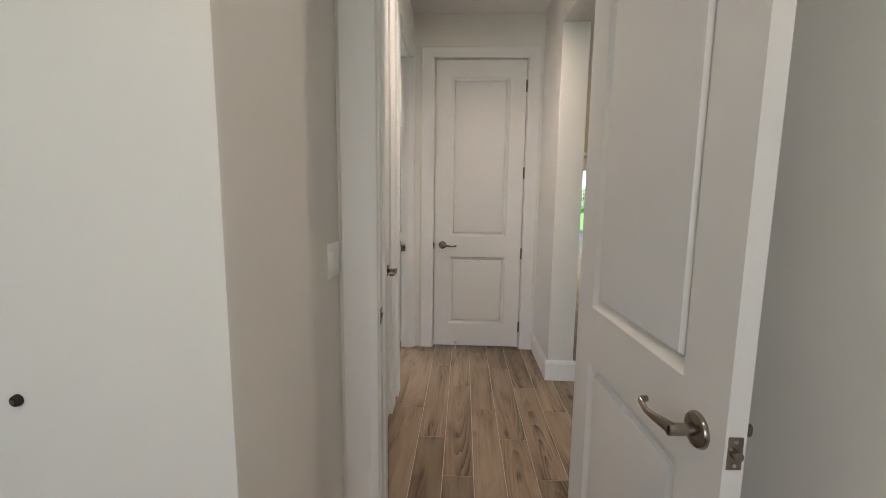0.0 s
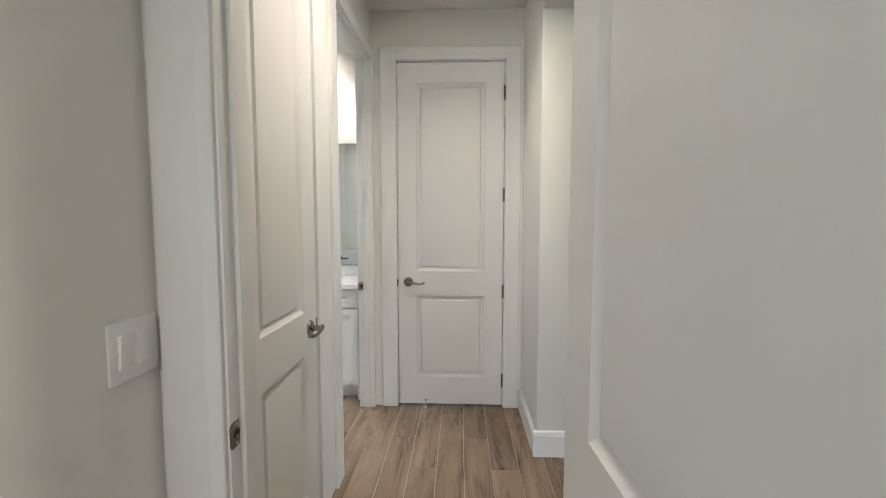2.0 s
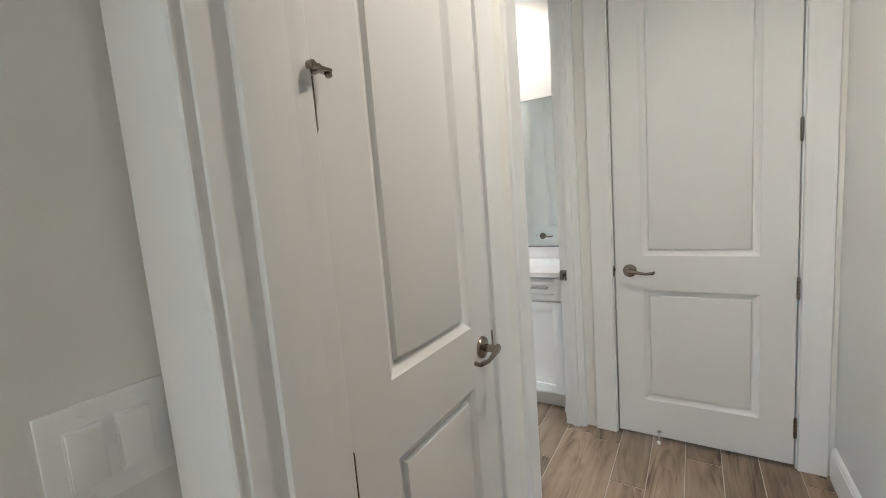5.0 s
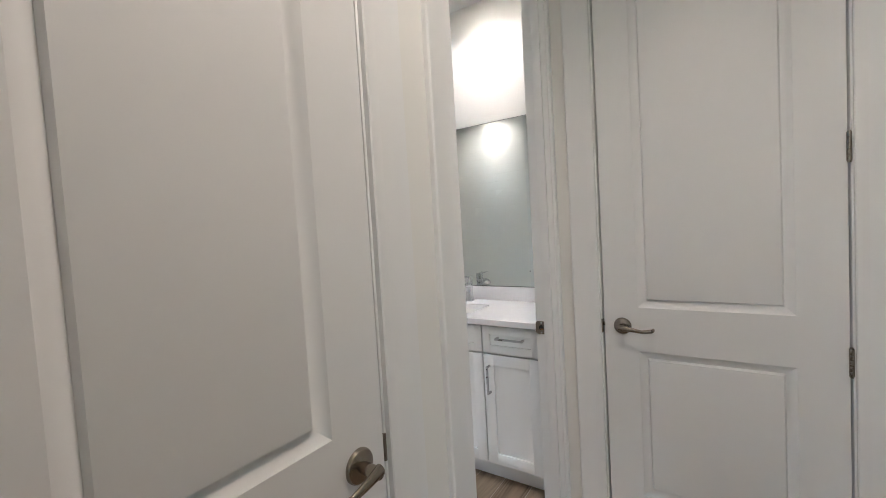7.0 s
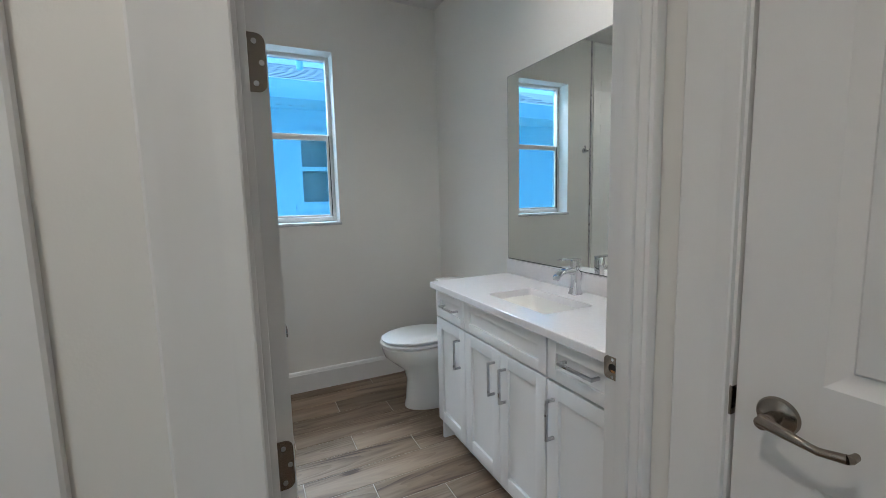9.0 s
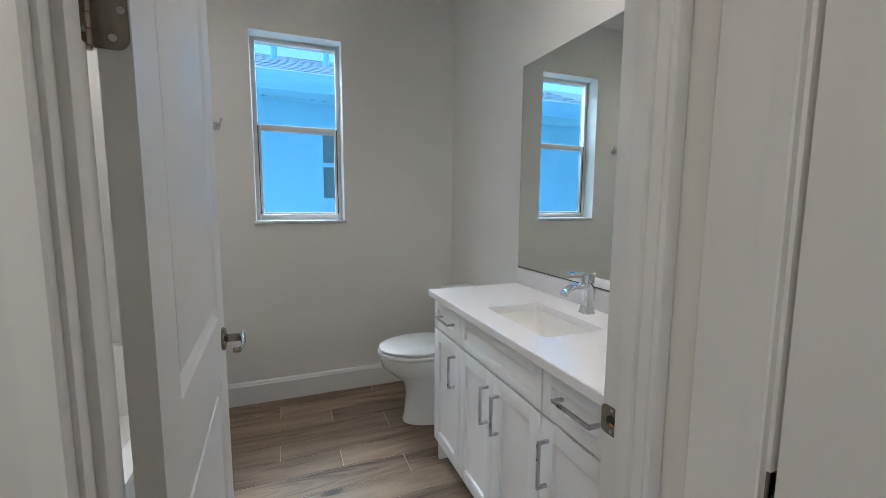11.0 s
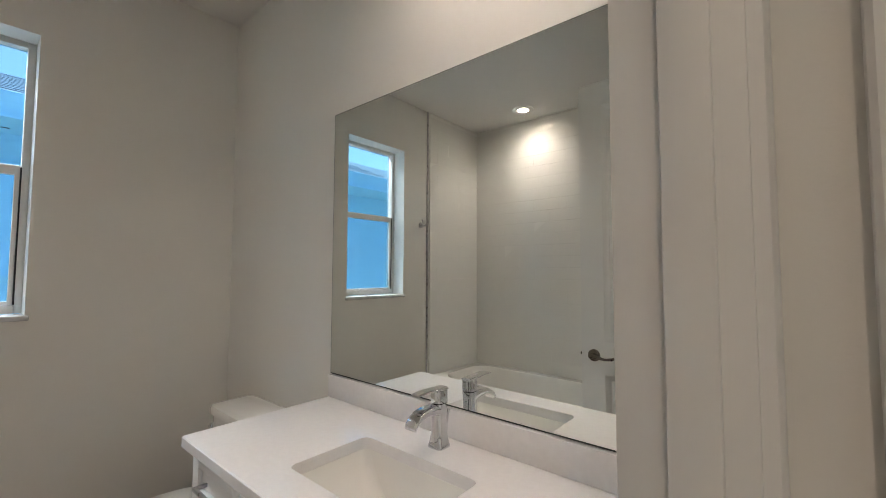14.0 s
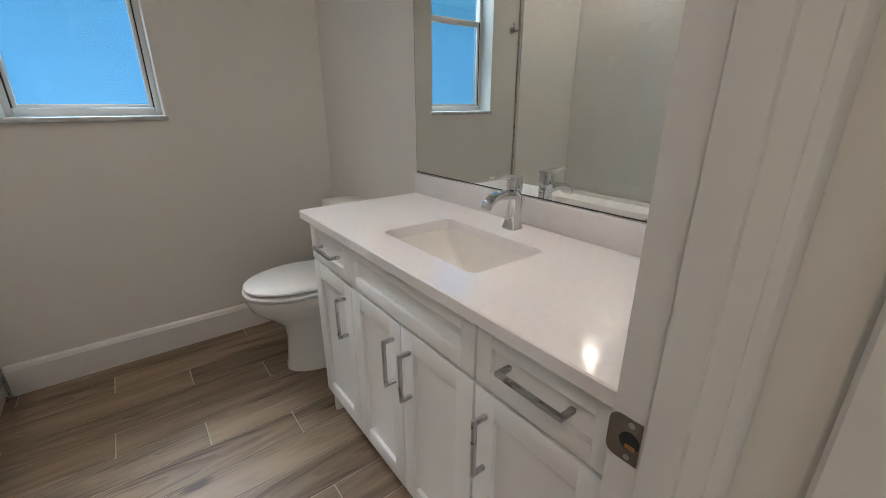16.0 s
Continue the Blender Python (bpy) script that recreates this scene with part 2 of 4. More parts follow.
def mesh_object(name, bm, mat, soft=True):
    bmesh.ops.recalc_face_normals(bm, faces=bm.faces)
    me = bpy.data.meshes.new(name)
    bm.to_mesh(me)
    bm.free()
    me.materials.append(mat)
    if soft:
        smooth(me)
    return new(name, me)


def part(name, bm, mat, parent, label="", m=None):
    ob = mesh_object(name, bm, mat)
    ob.parent = parent
    if m is not None:
        ob.matrix_basis = m
    if label:
        ob["label"] = label
    return ob


def thing(name, label, category, m=None, group="", kind=""):
    ob = tagged(new(name), label, category, group, kind)
    ob.empty_display_size = 0.1
    if m is not None:
        ob.matrix_basis = m
    return ob


def structure(name, bm, mat, label, category):
    return tagged(mesh_object(name, bm, mat), label, category, kind="structure")


def one(fn):
    bm = bmesh.new()
    fn(bm)
    return bm


def boxes(*lots, bevel=0.0):
    bm = bmesh.new()
    for b in lots:
        box(bm, *b, bevel=bevel)
    return bm


# ---- plan ----
HX0, HX1 = -0.43, 0.633         # hall faces
BX1, BX0 = -0.530, -2.728       # bathroom faces east and west
BY1, BY0 = 4.024, 1.70          # mirror wall, tub wall
END = 3.476                     # hall end wall
DY0, DY1 = 1.425, 1.545         # wall of the entry doorway
BDN, BDF = 2.655, 3.44          # bathroom doorway
CDN, CDF = 1.687, 2.313         # closet doorway
ENDL, ENDR = -0.252, 0.503      # end doorway
STL, STR = -0.301, 0.452        # entry doorway
DOORH = 2.445
TOP = 3.35

# walls
structure("wall_hall_west", boxes((BX1, HX0, DY1, CDN - 0.02, 0, TOP), (BX1, HX0, CDF + 0.02, BDN - 0.02, 0, TOP), (BX1, HX0, CDN - 0.02, CDF + 0.02, DOORH + 0.025, TOP),
          (BX1, HX0, BDN - 0.02, BDF + 0.02, DOORH + 0.025, TOP), (BX1, HX0, BDF + 0.02, END, 0, TOP)), PAINT, "warm off-white painted hall wall with two doorways", "wall")
structure("wall_hall_north", boxes((BX1, ENDL - 0.02, END, END + 0.12, 0, TOP), (ENDR + 0.02, HX1, END, END + 0.12, 0, TOP), (ENDL - 0.02, ENDR + 0.02, END, END + 0.12, DOORH + 0.025, TOP)),
          PAINT, "off-white painted wall at the end of the hall", "wall")
structure("wall_hall_east", boxes((HX1, 0.82, 2.874, 5.2, 0, TOP), (HX1, 0.82, DY1, 2.874, 2.478, TOP), bevel=0.012), PAINT, "off-white wall stub and header beside the wide opening", "wall")
structure("wall_entry", boxes((-0.45, STL - 0.02, DY0, DY1, 0, TOP), (STR + 0.02, 0.82, DY0, DY1, 0, TOP), (STL - 0.02, STR + 0.02, DY0, DY1, DOORH + 0.025, TOP)), PAINT,
          "off-white wall round the entry doorway", "wall")
CORNER = [(-2.70, 0.723), (-0.462, 0.723), (-0.4535, 0.7265), (-0.45, 0.735), (-0.45, DY0), (-0.57, DY0), (-0.57, 0.843), (-2.70, 0.843)]
structure("wall_bedroom_corner", one(lambda bm: loft(bm, [[Vector((x, y, z)) for x, y in CORNER] for z in (0, TOP)])), PAINT, "off-white bedroom wall with a clean outer corner", "wall")
structure("wall_bedroom_east", boxes((0.60, 0.82, -2.5, DY0, 0, TOP)), PAINT, "off-white bedroom wall behind the open door", "wall")
structure("wall_bedroom_south", boxes((-2.70, -1.65, -2.62, -2.5, 0, TOP), (-0.15, 0.80, -2.62, -2.5, 0, TOP), (-1.65, -0.15, -2.62, -2.5, 0, 0.85), (-1.65, -0.15, -2.62, -2.5, 2.35, TOP)), PAINT,
          "off-white unseen bedroom wall with a window opening placed for daylight", "wall")
structure("wall_bedroom_west", boxes((-2.82, -2.70, -2.62, 0.80, 0, TOP)), PAINT, "off-white bedroom wall", "wall")
WY0, WY1, WZ0, WZ1 = 2.700, 3.243, 1.188, 2.332
structure("wall_bath_west", boxes((BX0 - 0.20, BX0, BY0 - 0.12, WY0, 0, TOP), (BX0 - 0.20, BX0, WY1, BY1 + 0.12, 0, TOP), (BX0 - 0.20, BX0, WY0, WY1, 0, WZ0 - 0.02),
          (BX0 - 0.20, BX0, WY0, WY1, WZ1, TOP)), PAINT, "off-white bathroom wall with a recessed window", "wall")
structure("wall_bath_north", boxes((BX0, BX1 + 0.12, BY1, BY1 + 0.12, 0, TOP)), PAINT, "off-white bathroom wall above the vanity", "wall")
structure("wall_bath_east", boxes((BX1, BX1 + 0.12, END + 0.12, BY1, 0, TOP)), PAINT, "off-white short wall beside the vanity", "wall")
structure("wall_bath_south", boxes((BX0, -1.20, BY0 - 0.12, BY0, 0, TOP)), PAINT, "wall behind the bathtub", "wall")
structure("wall_closet", boxes((-1.20, -1.08, BY0 - 0.12, 2.42, 0, TOP), (-1.08, BX1, 2.37, 2.42, 0, TOP), (-1.08, BX1, 1.56, 1.64, 0, TOP)), PAINT,
          "off-white partition between bathroom and closet", "wall")
structure("wall_pantry", boxes((BX1 + 0.12, 0.80, 5.08, 5.2, 0, TOP)), PAINT, "plain wall of the room behind the end door", "wall")
GX1, GY0, GY1 = 11.0, -2.62, 16.5
SLX0, SLX1, SLZ = 4.2, 6.75, 2.48
GWX0, GWX1, GWZ0, GWZ1 = 7.25, 9.3, 1.08, 2.52
structure("wall_lounge_north", boxes((0.80, SLX0, GY1, GY1 + 0.2, 0, TOP), (SLX1, GWX0, GY1, GY1 + 0.2, 0, TOP), (GWX1, GX1, GY1, GY1 + 0.2, 0, TOP), (SLX0, SLX1, GY1, GY1 + 0.2, SLZ, TOP),
          (GWX0, GWX1, GY1, GY1 + 0.2, 0, GWZ0), (GWX0, GWX1, GY1, GY1 + 0.2, GWZ1, TOP)), PAINT, "cream living room wall with patio door and window", "wall")
structure("wall_lounge_east", boxes((GX1, GX1 + 0.12, GY0, GY1 + 0.2, 0, TOP)), PAINT, "cream living room wall", "wall")
# the window opening is out of view, added to let daylight in
structure("wall_lounge_south", boxes((0.82, 6.0, GY0, GY0 + 0.12, 0, TOP), (10.6, GX1, GY0, GY0 + 0.12, 0, TOP), (6.0, 10.6, GY0, GY0 + 0.12, 0, 0.5), (6.0, 10.6, GY0, GY0 + 0.12, 2.5, TOP)), PAINT, "cream living room wall", "wall")
structure("wall_lounge_west", boxes((0.68, 0.80, 5.2, GY1 + 0.2, 0, TOP)), PAINT, "cream living room wall", "wall")
# ceilings
structure("ceiling_hall", boxes((BX1, HX1, DY1, END, HALL_CEILING, HALL_CEILING + 0.1)), CEIL, "flat white hall ceiling", "ceiling")
structure("ceiling_bedroom", boxes((-2.70, 0.64, -2.5, DY0, HALL_CEILING, HALL_CEILING + 0.1)), CEIL, "flat white bedroom ceiling", "ceiling")
structure("ceiling_bath", boxes((BX0, BX1, BY0, BY1, BATH_CEILING, BATH_CEILING + 0.1)), CEIL, "flat white bathroom ceiling", "ceiling")
structure("ceiling_lounge", boxes((0.82, GX1, GY0, GY1, LOUNGE_CEILING, LOUNGE_CEILING + 0.1), (0.82, 3.0, GY0, 4.6, 2.80, LOUNGE_CEILING), (0.80, GX1, 15.8, GY1, 2.90, LOUNGE_CEILING)), CEIL,
          "white living room ceiling with a lowered edge", "ceiling")
structure("roof", boxes((-3.1, 11.3, -2.8, 16.9, TOP, TOP + 0.15)), SHINGLE, "plain roof slab over the house", "roof")


# ---- trim ----
def swept(bm, profile, a, b, up, out):
    """A moulding from a to b; profile points are (along up, along out)."""
    a, b, up, out = Vector(a), Vector(b), Vector(up), Vector(out)
    loft(bm, [[p + up * u + out * o for u, o in profile] for p in (a, b)])


BASE_PROFILE = [(0, 0), (0, 0.016), (0.125, 0.016), (0.128, 0.013), (0.140, 0.011), (0.147, 0.006), (0.150, 0.0)]


def baseboard(a, b, out, label="tall white painted baseboard"):
    bm = bmesh.new()
    swept(bm, BASE_PROFILE, a, b, (0, 0, 1), out)
    structure("baseboard", bm, TRIM, label, "baseboard")


baseboard((HX1, 2.874, 0), (HX1, END - 0.02, 0), (-1, 0, 0))
baseboard((HX1 - 0.016, 2.874, 0), (0.836, 2.874, 0), (0, -1, 0))
baseboard((0.82, 2.874, 0), (0.82, GY1, 0), (1, 0, 0))
baseboard((BX0, 2.44, 0), (BX0, BY1, 0), (1, 0, 0))
baseboard((BX0 + 0.016, BY1, 0), (-1.79, BY1, 0), (0, -1, 0))
baseboard((BX1, 2.42, 0), (BX1, BDN - 0.13, 0), (-1, 0, 0))
baseboard((-1.2, 2.42, 0), (BX1 - 0.016, 2.42, 0), (0, 1, 0))
baseboard((-0.45, 0.723, 0), (-0.45, 1.405, 0), (1, 0, 0))
baseboard((-2.70, 0.723, 0), (-0.434, 0.723, 0), (0, -1, 0))
baseboard((0.60, -2.5, 0), (0.60, DY0, 0), (-1, 0, 0))
baseboard((SLX1 + 0.1, GY1, 0), (GX1, GY1, 0), (0, -1, 0))
baseboard((0.80, GY1, 0), (SLX0 - 0.1, GY1, 0), (0, -1, 0))

# casing: thin bead at the opening, hollow, flat, thicker outer edge; u across the width from the opening, o out of the wall
def casing_profile(w):
    if w < 0.05:
        return [(0, 0), (0, 0.010), (0.003, 0.012), (w - 0.006, 0.014), (w, 0.012), (w, 0)]
    return [(0, 0), (0, 0.012), (0.003, 0.0145), (0.029, 0.0145), (0.0325, 0.0141), (0.036, 0.0145), (w - 0.020, 0.0145), (w - 0.013, 0.0165), (w - 0.004, 0.0165), (w, 0.0125), (w, 0)]


def casing(lo, hi, axis, face, out, w_lo, w_hi, w_top=0.10, label="white moulded door casing"):
    """Casing round an opening from lo to hi along axis ('x' or 'y') in a wall face; out is the side it faces (+1 or -1)."""
    o = Vector((out, 0, 0)) if axis == 'y' else Vector((0, out, 0))
    u = Vector((0, 1, 0)) if axis == 'y' else Vector((1, 0, 0))

    def at(s, z):
        return u * s + Vector((0, 0, z)) + (Vector((face, 0, 0)) if axis == 'y' else Vector((0, face, 0)))
    lo, hi, z = lo - 0.006, hi + 0.006, DOORH + 0.008
    root = thing("door_casing", label, "door casing", kind="structure")
    for s, d, w in ((lo, -1, w_lo), (hi, 1, w_hi)):
        bm = bmesh.new()
        prof = casing_profile(w)
        loft(bm, [[at(s, 0) + u * (d * a) + o * b for a, b in prof], [at(s, z) + Vector((0, 0, a * w_top / w)) + u * (d * a) + o * b for a, b in prof]])
        part("side_casing", bm, TRIM, root)
    bm = bmesh.new()
    prof = casing_profile(w_top)
    loft(bm, [[at(lo, z) + Vector((0, 0, a)) - u * (a * w_lo / w_top) + o * b for a, b in prof], [at(hi, z) + Vector((0, 0, a)) + u * (a * w_hi / w_top) + o * b for a, b in prof]])
    part("head_casing", bm, TRIM, root)


def jamb(lo, hi, axis, f0, f1, stop0, stop1):
    """Jamb lining through the wall from face f0 to f1 with a stop between stop0 and stop1."""
    root = thing("door_jamb", "white painted wooden door jamb with stop", "door jamb", kind="structure")
    t, z = 0.018, DOORH + 0.003

    def put(name, s0, s1, d0, d1, z0, z1):
        part(name, boxes((d0, d1, s0, s1, z0, z1) if axis == 'y' else (s0, s1, d0, d1, z0, z1), bevel=0.0015), TRIM, root)
    put("side_jamb", lo - t, lo, f0, f1, 0, z)
    put("side_jamb", hi, hi + t, f0, f1, 0, z)
    put("head_jamb", lo - t, hi + t, f0, f1, z, z + t)
    put("stop", lo - 0.004, lo + 0.011, stop0, stop1, 0, z)
    put("stop", hi - 0.011, hi + 0.004, stop0, stop1, 0, z)
    put("stop", lo + 0.009, hi - 0.009, stop0 + 0.0005, stop1 - 0.0005, z - 0.011, z + 0.004)


casing(ENDL, ENDR, 'x', END, -1, 0.108, 0.104, 0.085)
casing(CDN, CDF, 'y', HX0, 1, 0.10, 0.112, 0.085)
casing(BDN, BDF, 'y', HX0, 1, 0.112, 0.027, 0.085)
casing(STL, STR, 'x', DY0, -1, 0.130, 0.094, 0.085)
casing(STL, STR, 'x', DY1, 1, 0.10, 0.10, 0.085)
jamb(ENDL, ENDR, 'x', END - 0.0, END + 0.12, END + 0.038, END + 0.075)
jamb(CDN, CDF, 'y', BX1, HX0, HX0 - 0.078, HX0 - 0.042)
jamb(BDN, BDF, 'y', BX1, HX0, BX1 + 0.042, BX1 + 0.078)
jamb(STL, STR, 'x', DY0, DY1, DY0 + 0.042, DY0 + 0.078)


# ---- doors ----
def door_faces(bm, w, h, t):
    """A two-panel moulded slab: x from the hinge, y through the thickness, z up."""
    st, rails = 0.128, ((0.198, 0.795), (0.972, h - 0.135))
    rings = ((0.0, 0.0), (0.002, 0.0015), (0.025, 0.0165), (0.029, 0.017), (0.035, 0.006), (0.050, 0.003))
    for side in (0, 1):
        def v(x, z, d):
            return bm.verts.new((x, d if side == 0 else t - d, z))

        def quad(x0, x1, z0, z1, d=0.0):
            bm.faces.new([v(x0, z0, d), v(x1, z0, d), v(x1, z1, d), v(x0, z1, d)])
        quad(0, st, 0, h), quad(w - st, w, 0, h)
        zs = [0] + [z for r in rails for z in r] + [h]
        for a, b in zip(zs[::2], zs[1::2]):
            quad(st, w - st, a, b)
        for z0, z1 in rails:
            loops = [[v(st + i, z0 + i, d), v(w - st - i, z0 + i, d), v(w - st - i, z1 - i, d), v(st + i, z1 - i, d)] for i, d in rings]
            for a, b in zip(loops, loops[1:]):
                for k in range(4):
                    bm.faces.new((a[k], a[(k + 1) % 4], b[(k + 1) % 4], b[k]))
            bm.faces.new(loops[-1])
    for x in (0, w):
        bm.faces.new([bm.verts.new(p) for p in ((x, 0, 0), (x, t, 0), (x, t, h), (x, 0, h))])
    for z in (0, h):
        bm.faces.new([bm.verts.new(p) for p in ((0, 0, z), (w, 0, z), (w, t, z), (0, t, z))])
    bmesh.ops.remove_doubles(bm, verts=bm.verts, dist=0.0001)


def lever(parent, x, z, y, out, way):
    """A satin lever set on a door face at y, facing out (+1 or -1 along y), its arm pointing way along x."""
    turn = Matrix.Rotation(radians(-90 * out), 4, 'X')
    bm = bmesh.new()
    prof = [(0.0335, 0.0), (0.0335, 0.004), (0.031, 0.008), (0.024, 0.011), (0.016, 0.0125), (0.0125, 0.0135)]
    loft(bm, [[turn @ Vector((r * math.cos(a), r * math.sin(a), h)) for a in [2 * math.pi * k / 36 for k in range(36)]] for r, h in prof])
    rose = part("rose", bm, NICKEL, parent, "round satin nickel rose", Matrix.Translation((x, y, z)))
    bm = bmesh.new()
    cyl(bm, 0.0115, 0.045, turn @ Matrix.Translation((0, 0, 0.034)), 24, None, 0.001)
    pts, rad = [], []
    for k in range(15):
        s = k / 14
        pts.append((way * (-0.004 + 0.115 * s), out * (0.052 + 0.006 * math.sin(s * 3.1)), 0.004 - 0.016 * s ** 1.3 + 0.010 * max(0, s - 0.72) / 0.28))
        rad.append(0.0125 - 0.0055 * min(1, s * 1.6) + 0.001 * max(0, s - 0.8) / 0.2)
    tube(bm, pts, rad, 14, 0.75)
    tip = pts[-1]
    tube(bm, [tip, (tip[0] + way * 0.004, tip[1] - out * 0.004, tip[2] + 0.001), (tip[0] + way * 0.005, tip[1] - out * 0.016, tip[2] + 0.002)], [0.0078, 0.0075, 0.0065], 14, 0.8)
    part("lever_arm", bm, NICKEL, rose, "curved satin nickel lever")
    return rose


def latch(parent, x, z, t):
    """Latch plate in the free edge of a slab."""
    bm = bmesh.new()
    box(bm, x - 0.001, x + 0.0015, t / 2 - 0.0125, t / 2 + 0.0125, z - 0.029, z + 0.029, 0.0007)
    plate = part("latch_plate", bm, NICKEL, parent, "satin nickel latch plate")
    bm = bmesh.new()
    cyl(bm, 0.008, 0.012, Matrix.Translation((x + 0.006, t / 2, z)) @ Matrix.Rotation(radians(90), 4, 'Y'), 18, None, 0.001)
    part("latch_bolt", bm, NICKEL, plate)
    for dz in (-0.021, 0.021):
        bm = bmesh.new()
        cyl(bm, 0.0035, 0.0012, Matrix.Translation((x + 0.002, t / 2, z + dz)) @ Matrix.Rotation(radians(90), 4, 'Y'), 12)
        part("screw", bm, STEEL, plate)


def leaf_mesh(w, h, r, t=0.002):
    """A flat leaf in the x-z plane from x=0, round at its two outer corners."""
    bm = bmesh.new()
    out = [(0, -h / 2), (w - r, -h / 2)]
    out += [(w - r + r * math.sin(a), -h / 2 + r - r * math.cos(a)) for a in [math.pi / 2 * k / 6 for k in range(1, 7)]]
    out += [(w - r + r * math.cos(a), h / 2 - r + r * math.sin(a)) for a in [math.pi / 2 * k / 6 for k in range(0, 7)]]
    out += [(0, h / 2)]
    loft(bm, [[Vector((x, -t / 2, z)) for x, z in out], [Vector((x, t / 2, z)) for x, z in out]])
    return bm


def hinge(parent, pin, z, leaves, h=0.09):
    """A butt hinge: knuckles round the pin (x, y) and its leaves, each (turn about z, width)."""
    bm = bmesh.new()
    for k in range(5):
        cyl(bm, 0.0068, h / 5 - 0.0008, Matrix.Translation((pin[0], pin[1], z - h / 2 + h / 5 * (k + 0.5))), 16, None, 0.0004)
    cyl(bm, 0.0048, h + 0.008, Matrix.Translation((pin[0], pin[1], z)), 14)
    knuckle = part("hinge", bm, NICKEL, parent, "satin nickel butt hinge")
    for angle, dx, dy, w in leaves:
        m = Matrix.Translation((pin[0] + dx, pin[1] + dy, z)) @ Matrix.Rotation(radians(angle), 4, 'Z')
        part("leaf", leaf_mesh(w, h, 0.014), NICKEL, knuckle, "", m)
        for dz, f in ((-0.032, 0.55), (0.0, 0.82), (0.032, 0.55)):
            bm = bmesh.new()
            cyl(bm, 0.0042, 0.006, Matrix.Rotation(radians(90), 4, 'X'), 12)
            part("screw", bm, STEEL, knuckle, "", m @ Matrix.Translation((w * f, 0, dz)))
    return knuckle


def door(name, w, m, label, lever_sides, flip=False, t=0.035, h=2.43):
    """A slab whose local x runs from hinge to latch; lever_sides: (y, out) pairs."""
    root = tagged(thing(name, label, "door", m), kind="structure")
    part("slab", one(lambda bm: door_faces(bm, w, h, t)), DOOR, root, "white two-panel moulded door slab")
    for y, out in lever_sides:
        lever(root, w - 0.07, 0.895, y, out, -1)
    latch(root, w, 0.895, t)
    return root


HINGES = (0.20, 0.85, 1.53, 2.23)
end_door = door("door_end", 0.740, pose(ENDR - 0.007, END + 0.035, 0.018, 0, 0, 180), "closed white two-panel door at the end of the hall", ((0.035, 1),), h=2.42)
for z in HINGES:
    hinge(end_door, (-0.0025, 0.0405), z - 0.018, ())
closet_door = door("door_closet", 0.618, pose(HX0, CDN + 0.004, 0.012, 0, 0, 90), "closed white two-panel closet door", ((0.0, -1),))
bath_door = door("door_bath", 0.768, pose(-0.542, 2.696, 0.012, 0, 0, 181.5), "white two-panel bathroom door standing wide open", ((0.0, -1), (0.035, 1)))
entry_door = door("door_entry", 0.755, pose(0.405, 1.392, 0.012, 0, 0, 272.4), "white two-panel entry door standing wide open", ((0.0, -1), (0.035, 1)))
for d, pinx in ((bath_door, -0.005), (entry_door, -0.005)):
    for z in HINGES:
        hinge(d, (pinx, 0.042), z - 0.012, ((-90, 0.004, -0.004, 0.036), (180, 0.0, -0.001, 0.034)))

for z in HINGES:
    hinge(closet_door, (-0.001, 0.0032), z - 0.012, ())
# hinge-pin door stop on the closet door's upper middle hinge
stop = thing("hinge_pin_door_stop", "bronze-grey hinge pin door stop on the closet hinge", "door stop", Matrix.Translation((HX0 + 0.004, CDN + 0.0035, 1.582)))
part("collar", one(lambda bm: cyl(bm, 0.011, 0.008, Matrix.Identity(4), 20, None, 0.001)), NICKEL, stop)
part("arm", boxes((0.004, 0.026, -0.004, 0.024, -0.0035, 0.0035), bevel=0.003), NICKEL, stop)
part("bumper", one(lambda bm: cyl(bm, 0.006, 0.009, Matrix.Translation((0.016, 0.022, -0.005)) @ Matrix.Rotation(radians(90), 4, 'Y'), 18, None, 0.002)), NICKEL, stop, "round bumper pad")
part("counter_arm", boxes((0.006, 0.030, -0.020, -0.003, -0.0030, 0.0040), bevel=0.003), NICKEL, stop)
part("adjuster", one(lambda bm: cyl(bm, 0.0065, 0.016, Matrix.Translation((0.022, -0.020, 0.001)) @ Matrix.Rotation(radians(90), 4, 'Y'), 20, None, 0.003)), NICKEL, stop, "thick round adjuster pad")


def strike(name, m, label):
    """Strike plate with a lip and a black disc as the shaded bore; x across the jamb, z up, facing -y."""
    root = thing(name, label, "strike plate", m)
    bm = leaf_mesh(0.038, 0.058, 0.012, 0.0016)
    part("plate", bm, NICKEL, root)
    part("hole", one(lambda bm: cyl(bm, 0.0115, 0.002, Matrix.Translation((0.012, -0.0004, 0)) @ Matrix.Rotation(radians(90), 4, 'X'), 20)), DARK, root, "black disc painted as the shaded latch bore")
    part("wood", one(lambda bm: box(bm, 0.004, 0.016, -0.0016, -0.0012, -0.010, -0.004)), BRASSWOOD, root, "raw wood in the bore")
    for dz in (-0.022, 0.022):
        part("screw", one(lambda bm: cyl(bm, 0.0038, 0.0018, Matrix.Translation((0.012, -0.0006, dz)) @ Matrix.Rotation(radians(90), 4, 'X'), 12)), STEEL, root)


